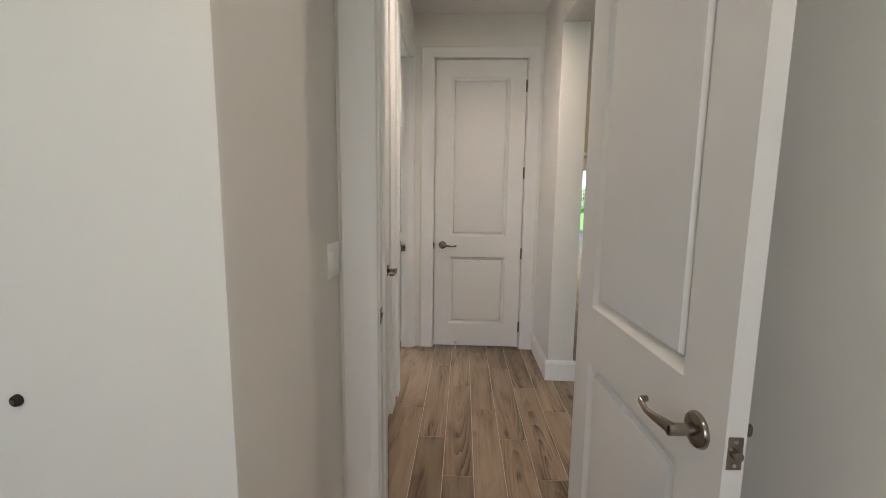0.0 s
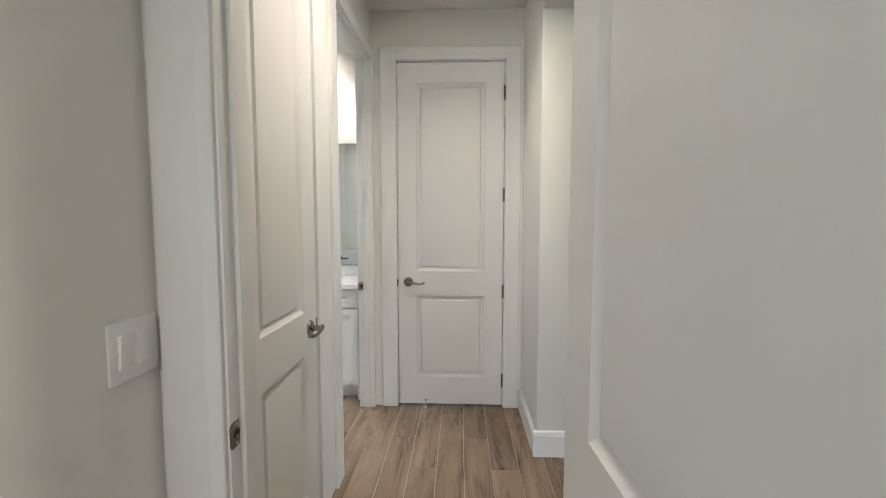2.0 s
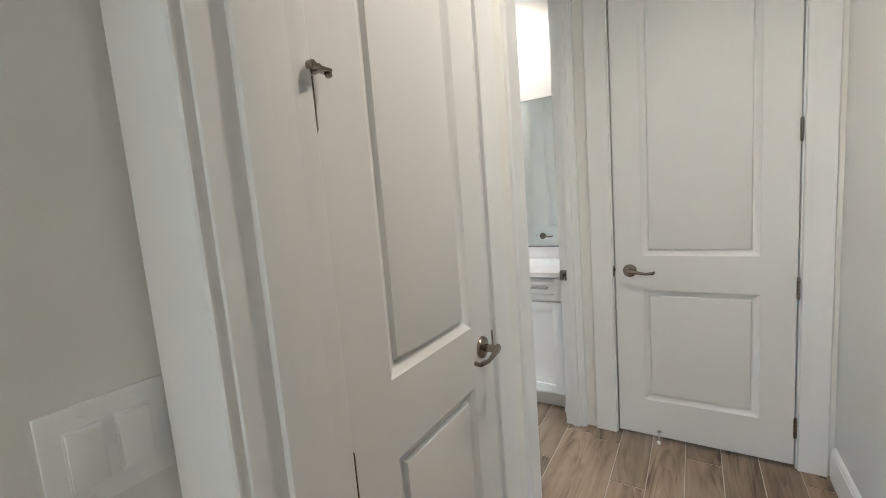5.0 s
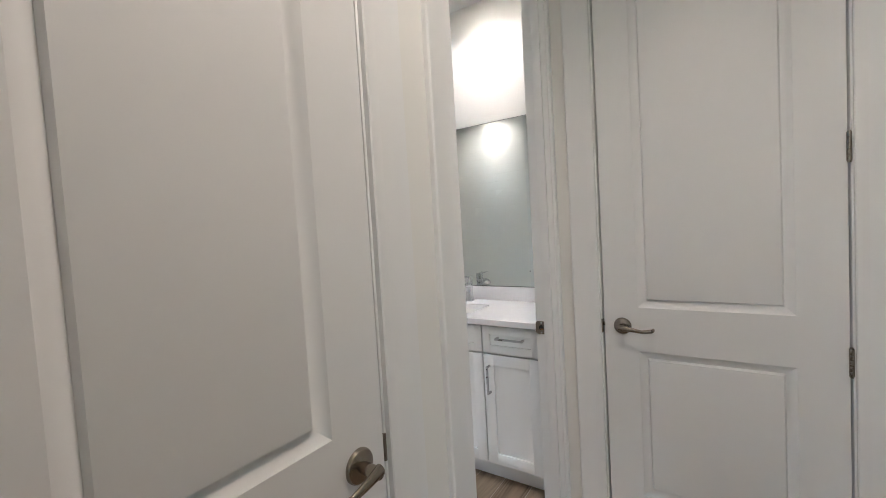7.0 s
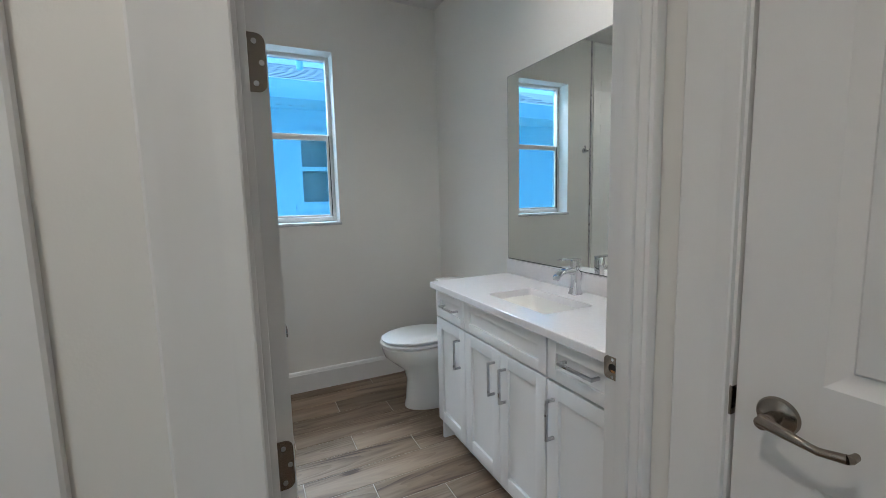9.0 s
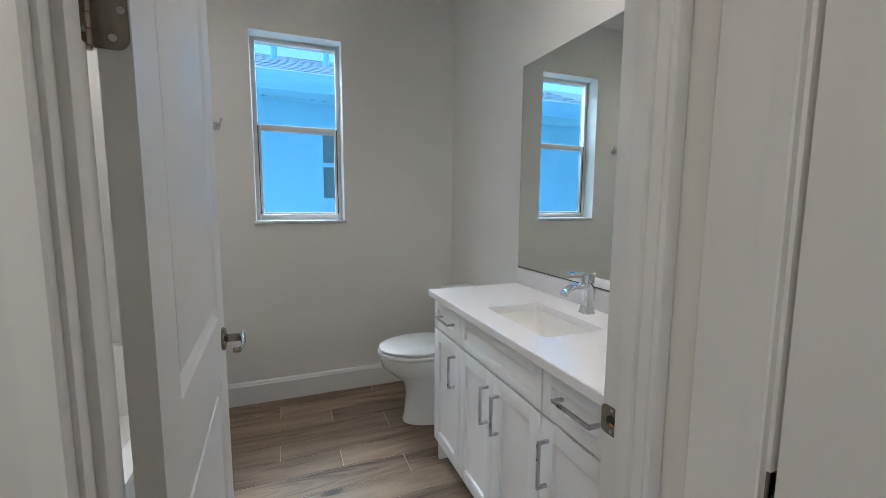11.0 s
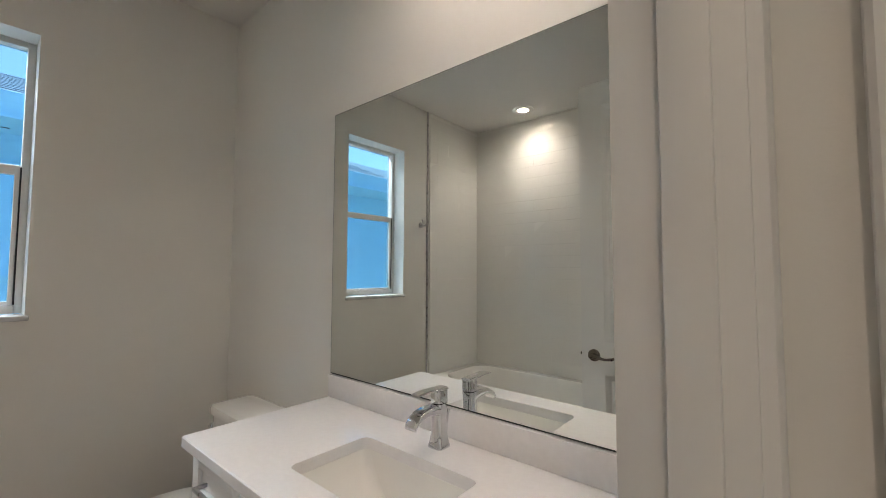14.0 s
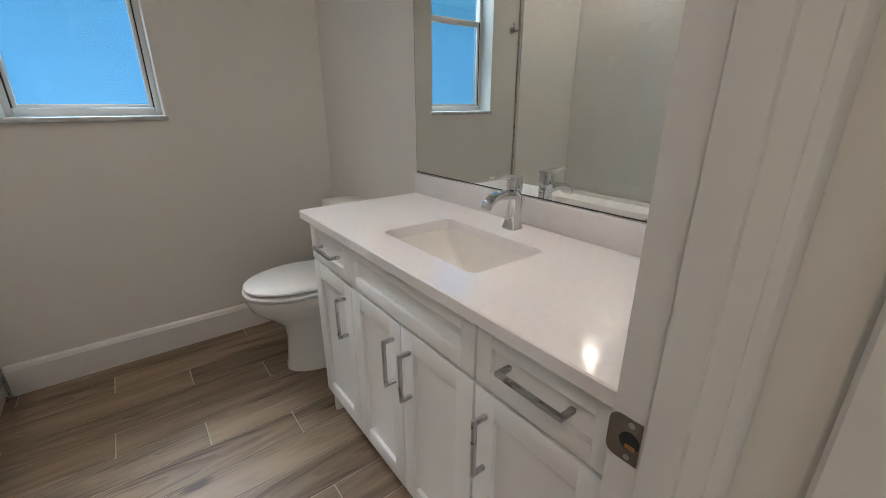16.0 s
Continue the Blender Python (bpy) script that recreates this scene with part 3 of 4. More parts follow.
strike("strike_plate", Matrix.Translation((BX1 + 0.036, BDF - 0.001, 0.885)) @ Matrix.Rotation(radians(180), 4, 'Z') @ Matrix.Diagonal((1, -1, 1, 1)), "satin nickel strike plate in the bathroom jamb")
strike("strike_plate", Matrix.Translation((STL + 0.001, DY0 + 0.034, 0.885)) @ Matrix.Rotation(radians(-90), 4, 'Z') @ Matrix.Diagonal((1, -1, 1, 1)), "satin nickel strike plate in the entry jamb")
for name, b in (("end", (ENDL - 0.004, ENDL + 0.001, END - 0.002, END + 0.02, 0.878, 0.936)), ("closet", (HX0 - 0.02, HX0 + 0.002, CDF - 0.002, CDF + 0.004, 0.878, 0.936))):
    tagged(mesh_object("strike_lip", boxes(b, bevel=0.0006), NICKEL), "thin satin nickel strike lip at a closed door", "strike plate")

# small sprung stop at the foot of the end door
foot = thing("door_stop", "small chrome peg door stop at the foot of the end door", "door stop", Matrix.Translation((-0.05, END - 0.001, 0.045)))
part("base", one(lambda bm: cyl(bm, 0.010, 0.004, Matrix.Translation((0, -0.002, 0)) @ Matrix.Rotation(radians(90), 4, 'X'), 18)), CHROME, foot)
part("peg", one(lambda bm: tube(bm, [(0, 0, 0), (0, -0.02, -0.006), (0, -0.045, -0.028)], [0.005, 0.0045, 0.0045], 12)), CHROME, foot)
part("tip", one(lambda bm: cyl(bm, 0.0075, 0.014, Matrix.Translation((0, -0.048, -0.034)), 16, None, 0.002)), PLASTIC, foot, "white rubber tip")

# light switch beside the entry doorway
switch = thing("light_switch", "white double rocker light switch plate", "light switch", Matrix.Translation((-0.45, 1.354, 1.107)))
part("plate", boxes((0, 0.006, -0.059, 0.059, -0.059, 0.059), bevel=0.002), PLASTIC, switch)
for dy in (-0.023, 0.023):
    part("bezel", boxes((0.005, 0.0068, dy - 0.0175, dy + 0.0175, -0.0345, 0.0345), bevel=0.0005), PLASTIC, switch)
    bm = boxes((0.004, 0.0105, dy - 0.0155, dy + 0.0155, -0.032, 0.032), bevel=0.001)
    for v in bm.verts:
        if v.co.x > 0.008:
            v.co.x += v.co.z * 0.08
    part("rocker", bm, PLASTIC, switch, "white rocker")
    for dz in (-0.048, 0.048):
        part("screw", one(lambda bm: cyl(bm, 0.003, 0.002, Matrix.Translation((0.006, dy, dz)) @ Matrix.Rotation(radians(90), 4, 'Y'), 12)), PLASTIC, switch)
# dark bushing in the bedroom wall
bush = thing("wall_bumper", "small dark round door bumper on the white wall", "door stop", Matrix.Translation((-0.897, 0.723, 0.907)))
part("ring", one(lambda bm: cyl(bm, 0.013, 0.010, Matrix.Translation((0, -0.005, 0)) @ Matrix.Rotation(radians(90), 4, 'X'), 24, 0.011, 0.002)), DARK, bush)
part("core", one(lambda bm: cyl(bm, 0.006, 0.004, Matrix.Translation((0, -0.011, 0)) @ Matrix.Rotation(radians(90), 4, 'X'), 18)), NICKEL, bush)


# ---- ceiling fixtures ----
def downlight(x, y, z, r0=0.062):
    root = thing("recessed_downlight", "round white recessed ceiling downlight, lit", "ceiling light", Matrix.Translation((x, y, z)), "recessed downlights")
    ring = [(0.088, 0), (0.088, -0.004), (0.080, -0.009), (r0 + 0.006, -0.008), (r0, -0.002), (r0, 0)]
    part("trim_ring", one(lambda bm: loft(bm, [[Vector((r * math.cos(a), r * math.sin(a), h)) for a in [2 * math.pi * k / 40 for k in range(40)]] for r, h in ring], False)), PLASTIC, root)
    part("lens", one(lambda bm: cyl(bm, r0 + 0.001, 0.002, Matrix.Translation((0, 0, -0.0025)), 36)), LAMPGLOW, root, "glowing warm white lens")


for x, y, z, watts in DOWNLIGHTS:
    downlight(x, y, z, 0.042 if x < -0.5 else 0.062)

vent = thing("exhaust_fan", "square white bathroom exhaust fan grille", "exhaust fan", Matrix.Translation((-2.32, 3.76, BATH_CEILING)))
part("frame", boxes((-0.15, 0.15, -0.15, -0.125, -0.018, 0), (-0.15, 0.15, 0.125, 0.15, -0.018, 0), (-0.15, -0.125, -0.125, 0.125, -0.018, 0), (0.125, 0.15, -0.125, 0.125, -0.018, 0), bevel=0.003), PLASTIC, vent)
for k in range(9):
    part("slat", boxes((-0.125, 0.125, -0.112 + k * 0.028, -0.102 + k * 0.028, -0.013, -0.004)), PLASTIC, vent)
# black sheet in place of the shade behind the slats
part("backing", boxes((-0.125, 0.125, -0.125, 0.125, -0.003, -0.001)), DARK, vent)

bowl = thing("flush_ceiling_light", "round frosted flush ceiling light, lit", "ceiling light", Matrix.Translation((6.19, 13.3, LOUNGE_CEILING)))
part("canopy", one(lambda bm: cyl(bm, 0.17, 0.03, Matrix.Translation((0, 0, -0.015)), 36, None, 0.004)), STEEL, bowl)
part("shade", one(lambda bm: loft(bm, [[Vector((r * math.cos(a), r * math.sin(a), h)) for a in [2 * math.pi * k / 36 for k in range(36)]] for r, h in ((0.16, -0.03), (0.155, -0.06), (0.12, -0.09), (0.05, -0.105))])), LAMPGLOW, bowl, "glowing frosted shade")

# ---- bathroom window ----
FX = BX0 - 0.115     # inner face of the window unit
win = thing("window_bath", "white vinyl single-hung bathroom window, panes tinted to dim and blue the view", "window", kind="structure")
fw = 0.026
part("window_frame", boxes((FX - 0.06, FX, WY0, WY0 + fw, WZ0, WZ1), (FX - 0.06, FX, WY1 - fw, WY1, WZ0, WZ1), (FX - 0.06, FX, WY0 + fw, WY1 - fw, WZ1 - fw, WZ1), (FX - 0.06, FX + 0.004, WY0 + fw, WY1 - fw, WZ0, WZ0 + 0.034), bevel=0.003), VINYL, win)
MZ = 1.785
part("upper_sash", boxes((FX - 0.05, FX - 0.03, WY0 + fw, WY1 - fw, MZ - 0.014, MZ + 0.022), bevel=0.002), VINYL, win)
sash = part("lower_sash", boxes((FX - 0.03, FX - 0.002, WY0 + fw + 0.003, WY0 + fw + 0.018, WZ0 + 0.036, MZ + 0.014), (FX - 0.03, FX - 0.002, WY1 - fw - 0.018, WY1 - fw - 0.003, WZ0 + 0.036, MZ + 0.014),
            (FX - 0.03, FX - 0.002, WY0 + fw + 0.018, WY1 - fw - 0.018, MZ - 0.024, MZ + 0.014), (FX - 0.03, FX - 0.002, WY0 + fw + 0.018, WY1 - fw - 0.018, WZ0 + 0.036, WZ0 + 0.05), bevel=0.002), VINYL, win)
part("lift_rail", boxes((FX - 0.004, FX + 0.007, WY0 + 0.2, WY1 - 0.2, WZ0 + 0.038, WZ0 + 0.044)), VINYL, sash)
for y in (WY0 + fw - 0.0005, WY1 - fw + 0.0005):
    part("track", boxes((FX - 0.031, FX + 0.0006, y - 0.002, y + 0.002, WZ0 + 0.036, MZ + 0.01)), DARK, win, "dark sash track")
for b in ((FX - 0.042, FX - 0.038, WY0 + fw - 0.004, WY1 - fw + 0.004, MZ + 0.01, WZ1 - fw + 0.004), (FX - 0.018, FX - 0.014, WY0 + fw + 0.014, WY1 - fw - 0.014, WZ0 + 0.044, MZ - 0.02)):
    pane = part("pane", boxes(b), GLASS, win, "glass pane tinted to dim and blue the view")
    pane.visible_shadow = False
tagged(mesh_object("window_sill", boxes((BX0 - 0.115, BX0 + 0.012, WY0 - 0.012, WY1 + 0.012, WZ0 - 0.022, WZ0 - 0.001), bevel=0.004), MARBLE), "grey veined marble window sill", "window sill", kind="structure")

# ---- vanity ----
VX0, VX1, VF = -1.762, -0.556, 3.535
vanity = thing("vanity_cabinet", "white shaker bathroom vanity with grey bar pulls", "vanity", Matrix.Identity(4))
part("body", boxes((VX0, VX0 + 0.016, VF + 0.022, BY1 - 0.005, 0.0, 0.852), (VX1 - 0.016, VX1, VF + 0.022, BY1 - 0.005, 0.0, 0.852), (VX0 + 0.016, VX1 - 0.016, VF + 0.022, BY1 - 0.005, 0.10, 0.118),
     (VX0 + 0.016, VX1 - 0.016, BY1 - 0.02, BY1 - 0.005, 0.118, 0.852)), CABINET, vanity)
part("toe_kick", boxes((VX0 + 0.016, VX1 - 0.016, VF + 0.085, VF + 0.10, 0.0, 0.10)), CABINET, vanity, "recessed white toe kick")
part("face_frame", boxes((VX0, VX1, VF + 0.018, VF + 0.022, 0.82, 0.852), (VX0 + 0.016, VX1 - 0.016, VF + 0.05, VF + 0.06, 0.68, 0.72)), CABINET, vanity)


def shaker(name, x0, x1, z0, z1, frame=0.055, label=""):
    """A shaker front: four frame members round a sunk panel."""
    f, t = frame, 0.019
    bm = bmesh.new()
    y = VF
    for b in ((x0, x0 + f, y, y + t, z0, z1), (x1 - f, x1, y, y + t, z0, z1), (x0 + f, x1 - f, y, y + t, z0, z0 + f), (x0 + f, x1 - f, y, y + t, z1 - f, z1)):
        box(bm, *b, bevel=0.0008)
    box(bm, x0 + f - 0.002, x1 - f + 0.002, y + 0.012, y + t - 0.002, z0 + f - 0.002, z1 - f + 0.002)
    return part(name, bm, CABINET, vanity, label)


def pull(parent, x, z, horizontal):
    """A square bar pull with two posts."""
    bm = bmesh.new()
    half, s, out = 0.068, 0.0048, 0.032
    if horizontal:
        box(bm, x - half - s, x + half + s, VF - out - s, VF - out + s, z - s, z + s, 0.0014)
        for d in (-half, half):
            box(bm, x + d - s, x + d + s, VF - out + s, VF, z - s, z + s, 0.001)
    else:
        box(bm, x - s, x + s, VF - out - s, VF - out + s, z - half - s, z + half + s, 0.0014)
        for d in (-half, half):
            box(bm, x - s, x + s, VF - out + s, VF, z + d - s, z + d + s, 0.001)
    part("pull", bm, STEEL, parent, "brushed steel bar pull")


C1, C2, C3 = -1.450, -1.157, -0.866
DR0, DR1, DO0, DO1 = 0.705, 0.842, 0.122, 0.696
pull(shaker("drawer", VX0 + 0.002, C1 - 0.0025, DR0, DR1, 0.04), -1.585, 0.778, True)
shaker("false_front", C1 + 0.002, C3 - 0.004, DR0, DR1, 0.04)
pull(shaker("drawer", C3 + 0.004, VX1 - 0.002, DR0, DR1, 0.04), -0.704, 0.788, True)
pull(shaker("door", VX0 + 0.002, C1 - 0.0025, DO0, DO1), -1.500, 0.57, False)
pull(shaker("door", C1 + 0.0025, C2 - 0.0025, DO0, DO1), -1.193, 0.57, False)
pull(shaker("door", C2 + 0.0025, C3 - 0.004, DO0, DO1), -1.112, 0.57, False)
pull(shaker("door", C3 + 0.004, VX1 - 0.002, DO0, DO1), -0.828, 0.57, False)

# worktop with a cut for the basin, splash, mirror
KX0, KX1, KF, KZ0, KZ1 = -1.778, BX1 - 0.002, 3.507, 0.853, 0.885
SX0, SX1, SY0, SY1 = -1.368, -0.966, 3.613, 3.858


def rounded(x0, x1, y0, y1, r, z, n=6):
    pts = []
    for cx, cy, a0 in ((x1 - r, y0 + r, -90), (x1 - r, y1 - r, 0), (x0 + r, y1 - r, 90), (x0 + r, y0 + r, 180)):
        for k in range(n + 1):
            a = radians(a0 + 90 * k / n)
            pts.append(Vector((cx + r * math.cos(a), cy + r * math.sin(a), z)))
    return pts


def worktop(bm):
    inner = rounded(SX0, SX1, SY0, SY1, 0.022, 0)
    n = len(inner)
    b = 0.003

    def outer(z, e):
        x0, x1, y0, y1 = KX0 + e, KX1 - e, KF + e, BY1 - 0.003 - e
        return rounded(x0, x1, y0, y1, 0.006, z)
    rings = [[Vector((p.x, p.y, KZ0)) for p in inner], outer(KZ0, b), outer(KZ0 + b, 0), outer(KZ1 - b, 0), outer(KZ1, b), [Vector((p.x, p.y, KZ1)) for p in inner], [Vector((p.x, p.y, KZ0)) for p in inner]]
    loft(bm, rings, False)
    bmesh.ops.remove_doubles(bm, verts=bm.verts, dist=0.00005)


top = tagged(mesh_object("countertop", one(worktop), QUARTZ), "white quartz vanity top with an undermount cutout", "countertop")
tagged(mesh_object("backsplash", boxes((KX0, KX1, BY1 - 0.020, BY1 - 0.001, KZ1 + 0.0005, 0.969), bevel=0.002), QUARTZ), "white quartz backsplash strip", "backsplash")
MX0, MX1, MZ0, MZ1 = -1.778, BX1 - 0.02, 0.975, 1.990
mirror = thing("mirror", "large frameless rectangular wall mirror", "mirror")
part("glass", boxes((MX0, MX1, BY1 - 0.008, BY1 - 0.0025, MZ0, MZ1)), MIRROR, mirror)
part("edge", boxes((MX0 - 0.0025, MX0, BY1 - 0.0075, BY1 - 0.002, MZ0 - 0.004, MZ1 + 0.0025), (MX0, MX1, BY1 - 0.0075, BY1 - 0.002, MZ0 - 0.004, MZ0), (MX0, MX1, BY1 - 0.0075, BY1 - 0.002, MZ1, MZ1 + 0.0025)), MIRROREDGE, mirror, "dark polished edge")

basin = thing("basin", "white porcelain undermount rectangular basin", "sink")
cxm, cym = (SX0 + SX1) / 2, (SY0 + SY1) / 2


def basin_shape(bm):
    """Steep back, long curved ends and front running down to a drain near the back."""
    rings = []
    top_z = KZ0 - 0.0005
    rings.append(rounded(SX0 - 0.014, SX1 + 0.014, SY0 - 0.014, SY1 + 0.014, 0.03, top_z))
    for k in range(15):
        f = k / 14
        rings.append(rounded(SX0 + 0.172 * f, SX1 - 0.172 * f, SY0 + 0.150 * f, SY1 - 0.034 * f, 0.024 + 0.030 * f * (1 - f), top_z - 0.016 * min(1, f * 14) - 0.118 * (1 - (1 - f) ** 2.3)))
    loft(bm, rings, False)
    bm.faces.new([bm.verts.new(p - Vector((0, 0, 0.001))) for p in rings[-1]])


part("bowl", one(basin_shape), PORCELAIN, basin)
part("drain", one(lambda bm: cyl(bm, 0.022, 0.006, Matrix.Translation((cxm, SY1 - 0.064, KZ0 - 0.133)), 28, 0.020, 0.001)), CHROME, basin, "chrome drain ring")
part("overflow", one(lambda bm: cyl(bm, 0.010, 0.004, Matrix.Translation((cxm, SY0 + 0.0085, KZ0 - 0.045)) @ Matrix.Rotation(radians(80), 4, 'X'), 20)), CHROME, basin, "chrome overflow ring")

# faucet
FXC, FYC = -1.162, 3.944
faucet = thing("faucet", "chrome single-lever basin faucet with waterfall spout", "faucet", Matrix.Translation((FXC, FYC, KZ1)))


def squircle(w, d, z, x=0.0, y=0.0, n=24, p=4.0):
    return [Vector((x + w * math.copysign(abs(math.cos(a)) ** (2 / p), math.cos(a)), y + d * math.copysign(abs(math.sin(a)) ** (2 / p), math.sin(a)), z)) for a in [2 * math.pi * k / n for k in range(n)]]


part("body", one(lambda bm: loft(bm, [squircle(w, d, z) for w, d, z in ((0.026, 0.026, 0.0), (0.026, 0.026, 0.004), (0.023, 0.023, 0.012), (0.0185, 0.020, 0.035), (0.0165, 0.019, 0.07), (0.0175, 0.020, 0.10), (0.0185, 0.021, 0.118))])), CHROME, faucet)


def spout_shape(bm):
    rings = []
    for y, z, w, h in ((0.0, 0.100, 0.0175, 0.016), (-0.03, 0.106, 0.0180, 0.013), (-0.06, 0.108, 0.0190, 0.0105), (-0.085, 0.103, 0.0205, 0.0095), (-0.105, 0.091, 0.0215, 0.0085), (-0.112, 0.080, 0.0215, 0.007)):
        rings.append([Vector((w * math.copysign(abs(math.cos(a)) ** 0.5, math.cos(a)), y, z + h * math.copysign(abs(math.sin(a)) ** 0.5, math.sin(a)))) for a in [2 * math.pi * k / 20 for k in range(20)]])
    loft(bm, rings)


part("spout", one(spout_shape), CHROME, faucet)
part("cap", one(lambda bm: loft(bm, [squircle(0.0185, 0.021, 0.1205), squircle(0.0185, 0.021, 0.150), squircle(0.017, 0.019, 0.155)])), CHROME, faucet)


def handle_shape(bm):
    rings = []
    for y, z, w, h in ((0.020, 0.156, 0.0175, 0.004), (-0.02, 0.158, 0.0175, 0.004), (-0.06, 0.1605, 0.0165, 0.003), (-0.095, 0.158, 0.0155, 0.0025)):
        rings.append([Vector((w * math.copysign(abs(math.cos(a)) ** 0.5, math.cos(a)), y, z + h * math.copysign(abs(math.sin(a)) ** 0.5, math.sin(a)))) for a in [2 * math.pi * k / 16 for k in range(16)]])
    loft(bm, rings)


part("lever_handle", one(handle_shape), CHROME, faucet, "flat chrome lever handle")
part("lift_rod", one(lambda bm: tube(bm, [(0.004, 0.024, 0.0), (0.006, 0.027, 0.06), (0.008, 0.030, 0.095)], [0.003, 0.003, 0.005], 12)), CHROME, faucet, "chrome pop-up lift rod")

# ---- toilet ----
TX, TB = -2.18, BY1 - 0.012
toilet = thing("toilet", "white two-piece elongated toilet with closed lid", "toilet", Matrix.Translation((TX, TB, 0)))


def egg(w, back, front, z, n=36, p=2.3):
    """An elongated oval: y runs back (0) to front (negative)."""
    c = (back + front) / 2
    l = (back - front) / 2
    out = []
    for k in range(n):
        a = 2 * math.pi * k / n
        x, y = math.cos(a), math.sin(a)
        taper = 1 - 0.16 * max(0, -y)
        out.append(Vector((w * taper * math.copysign(abs(x) ** (2 / p), x), c + l * math.copysign(abs(y) ** (2 / p), y), z)))
    return out


part("bowl", one(lambda bm: loft(bm, [egg(w, b, f, z) for w, b, f, z in ((0.118, -0.14, -0.525, 0.0), (0.118, -0.14, -0.525, 0.012), (0.108, -0.13, -0.515, 0.05), (0.102, -0.12, -0.505, 0.18), (0.112, -0.11, -0.525, 0.25),
     (0.150, -0.10, -0.590, 0.305), (0.174, -0.09, -0.645, 0.355), (0.181, -0.08, -0.658, 0.395), (0.181, -0.08, -0.660, 0.414), (0.174, -0.085, -0.652, 0.421), (0.150, -0.11, -0.628, 0.422))])), PORCELAIN, toilet)
part("seat", one(lambda bm: loft(bm, [egg(w, -0.215, f, z) for w, f, z in ((0.120, -0.602, 0.4225), (0.122, -0.604, 0.429), (0.184, -0.664, 0.4295), (0.188, -0.668, 0.436), (0.187, -0.667, 0.444), (0.181, -0.661, 0.447), (0.122, -0.604, 0.4472))])), PLASTIC, toilet, "white toilet seat")
part("lid", one(lambda bm: loft(bm, [egg(w, -0.205, f, z) for w, f, z in ((0.118, -0.600, 0.4474), (0.120, -0.604, 0.4560), (0.177, -0.657, 0.4565), (0.181, -0.661, 0.461), (0.180, -0.660, 0.468), (0.171, -0.650, 0.475), (0.12, -0.595, 0.480))])), PLASTIC, toilet, "closed white lid")
for x in (-0.07, 0.07):
    part("hinge_cap", boxes((x - 0.022, x + 0.022, -0.225, -0.190, 0.425, 0.466), bevel=0.008), PLASTIC, toilet)
part("tank", one(lambda bm: loft(bm, [squircle(w, d, z, 0, -0.103, 32, 7) for w, d, z in ((0.195, 0.078, 0.385), (0.205, 0.085, 0.41), (0.214, 0.094, 0.60), (0.218, 0.097, 0.735))])), PORCELAIN, toilet)
part("tank_lid", one(lambda bm: loft(bm, [squircle(w, d, z, 0, -0.104, 32, 7) for w, d, z in ((0.222, 0.100, 0.737), (0.228, 0.106, 0.742), (0.228, 0.106, 0.762), (0.222, 0.100, 0.772), (0.20, 0.08, 0.776))])), PORCELAIN, toilet, "white tank lid")
part("flush_lever", one(lambda bm: (cyl(bm, 0.012, 0.014, Matrix.Translation((-0.165, -0.206, 0.695)) @ Matrix.Rotation(radians(90), 4, 'X'), 20, None, 0.002), tube(bm, [(-0.165, -0.216, 0.695), (-0.13, -0.222, 0.692), (-0.09, -0.222, 0.684)], [0.006, 0.0055, 0.007], 12))), CHROME, toilet, "chrome flush lever")
for x in (-0.085, 0.085):
    part("bolt_cap", one(lambda bm: loft(bm, [[Vector((x * 1.22 + r * math.cos(a), -0.32 + r * math.sin(a), h)) for a in [2 * math.pi * k / 16 for k in range(16)]] for r, h in ((0.014, 0.0), (0.013, 0.012), (0.007, 0.018))])), PLASTIC, toilet)

# double robe hook beside the window
hook = thing("robe_hook", "chrome double robe hook on the wall", "robe hook", Matrix.Translation((BX0, 2.505, 1.75)) @ Matrix.Scale(1.2, 4))
part("rosette", one(lambda bm: cyl(bm, 0.020, 0.012, Matrix.Translation((0.006, 0, 0)) @ Matrix.Rotation(radians(90), 4, 'Y'), 28, None, 0.003)), STEEL, hook)
for s in (-1, 1):
    part("prong", one(lambda bm: tube(bm, [(0.010, 0, 0), (0.028, s * 0.010, -0.004), (0.040, s * 0.022, 0.004), (0.044, s * 0.028, 0.022), (0.042, s * 0.030, 0.034)], [0.007, 0.0065, 0.006, 0.0055, 0.005], 14)), STEEL, hook)

# ---- bathtub ----
tub = thing("bathtub", "white alcove bathtub with a flat apron", "bathtub", Matrix.Identity(4))
TBX0, TBX1, TBY0, TBY1, TBZ = BX0 + 0.012, -1.212, BY0 + 0.012, 2.415, 0.50


def tub_shape(bm):
    rings = [rounded(TBX0, TBX1, TBY0, TBY1, 0.01, 0.0), rounded(TBX0, TBX1, TBY0, TBY1, 0.01, TBZ - 0.015), rounded(TBX0 + 0.006, TBX1 - 0.006, TBY0 + 0.006, TBY1 - 0.006, 0.012, TBZ)]
    for z, e, r in ((TBZ, 0.075, 0.14), (TBZ - 0.02, 0.09, 0.14), (TBZ - 0.25, 0.12, 0.14), (TBZ - 0.37, 0.17, 0.12), (TBZ - 0.38, 0.22, 0.10)):
        rings.append(rounded(TBX0 + e, TBX1 - e, TBY0 + e, TBY1 - e, r, z))
    loft(bm, rings, False)
    bm.faces.new([bm.verts.new(p) for p in rings[-1]])


part("shell", one(tub_shape), PORCELAIN, tub)
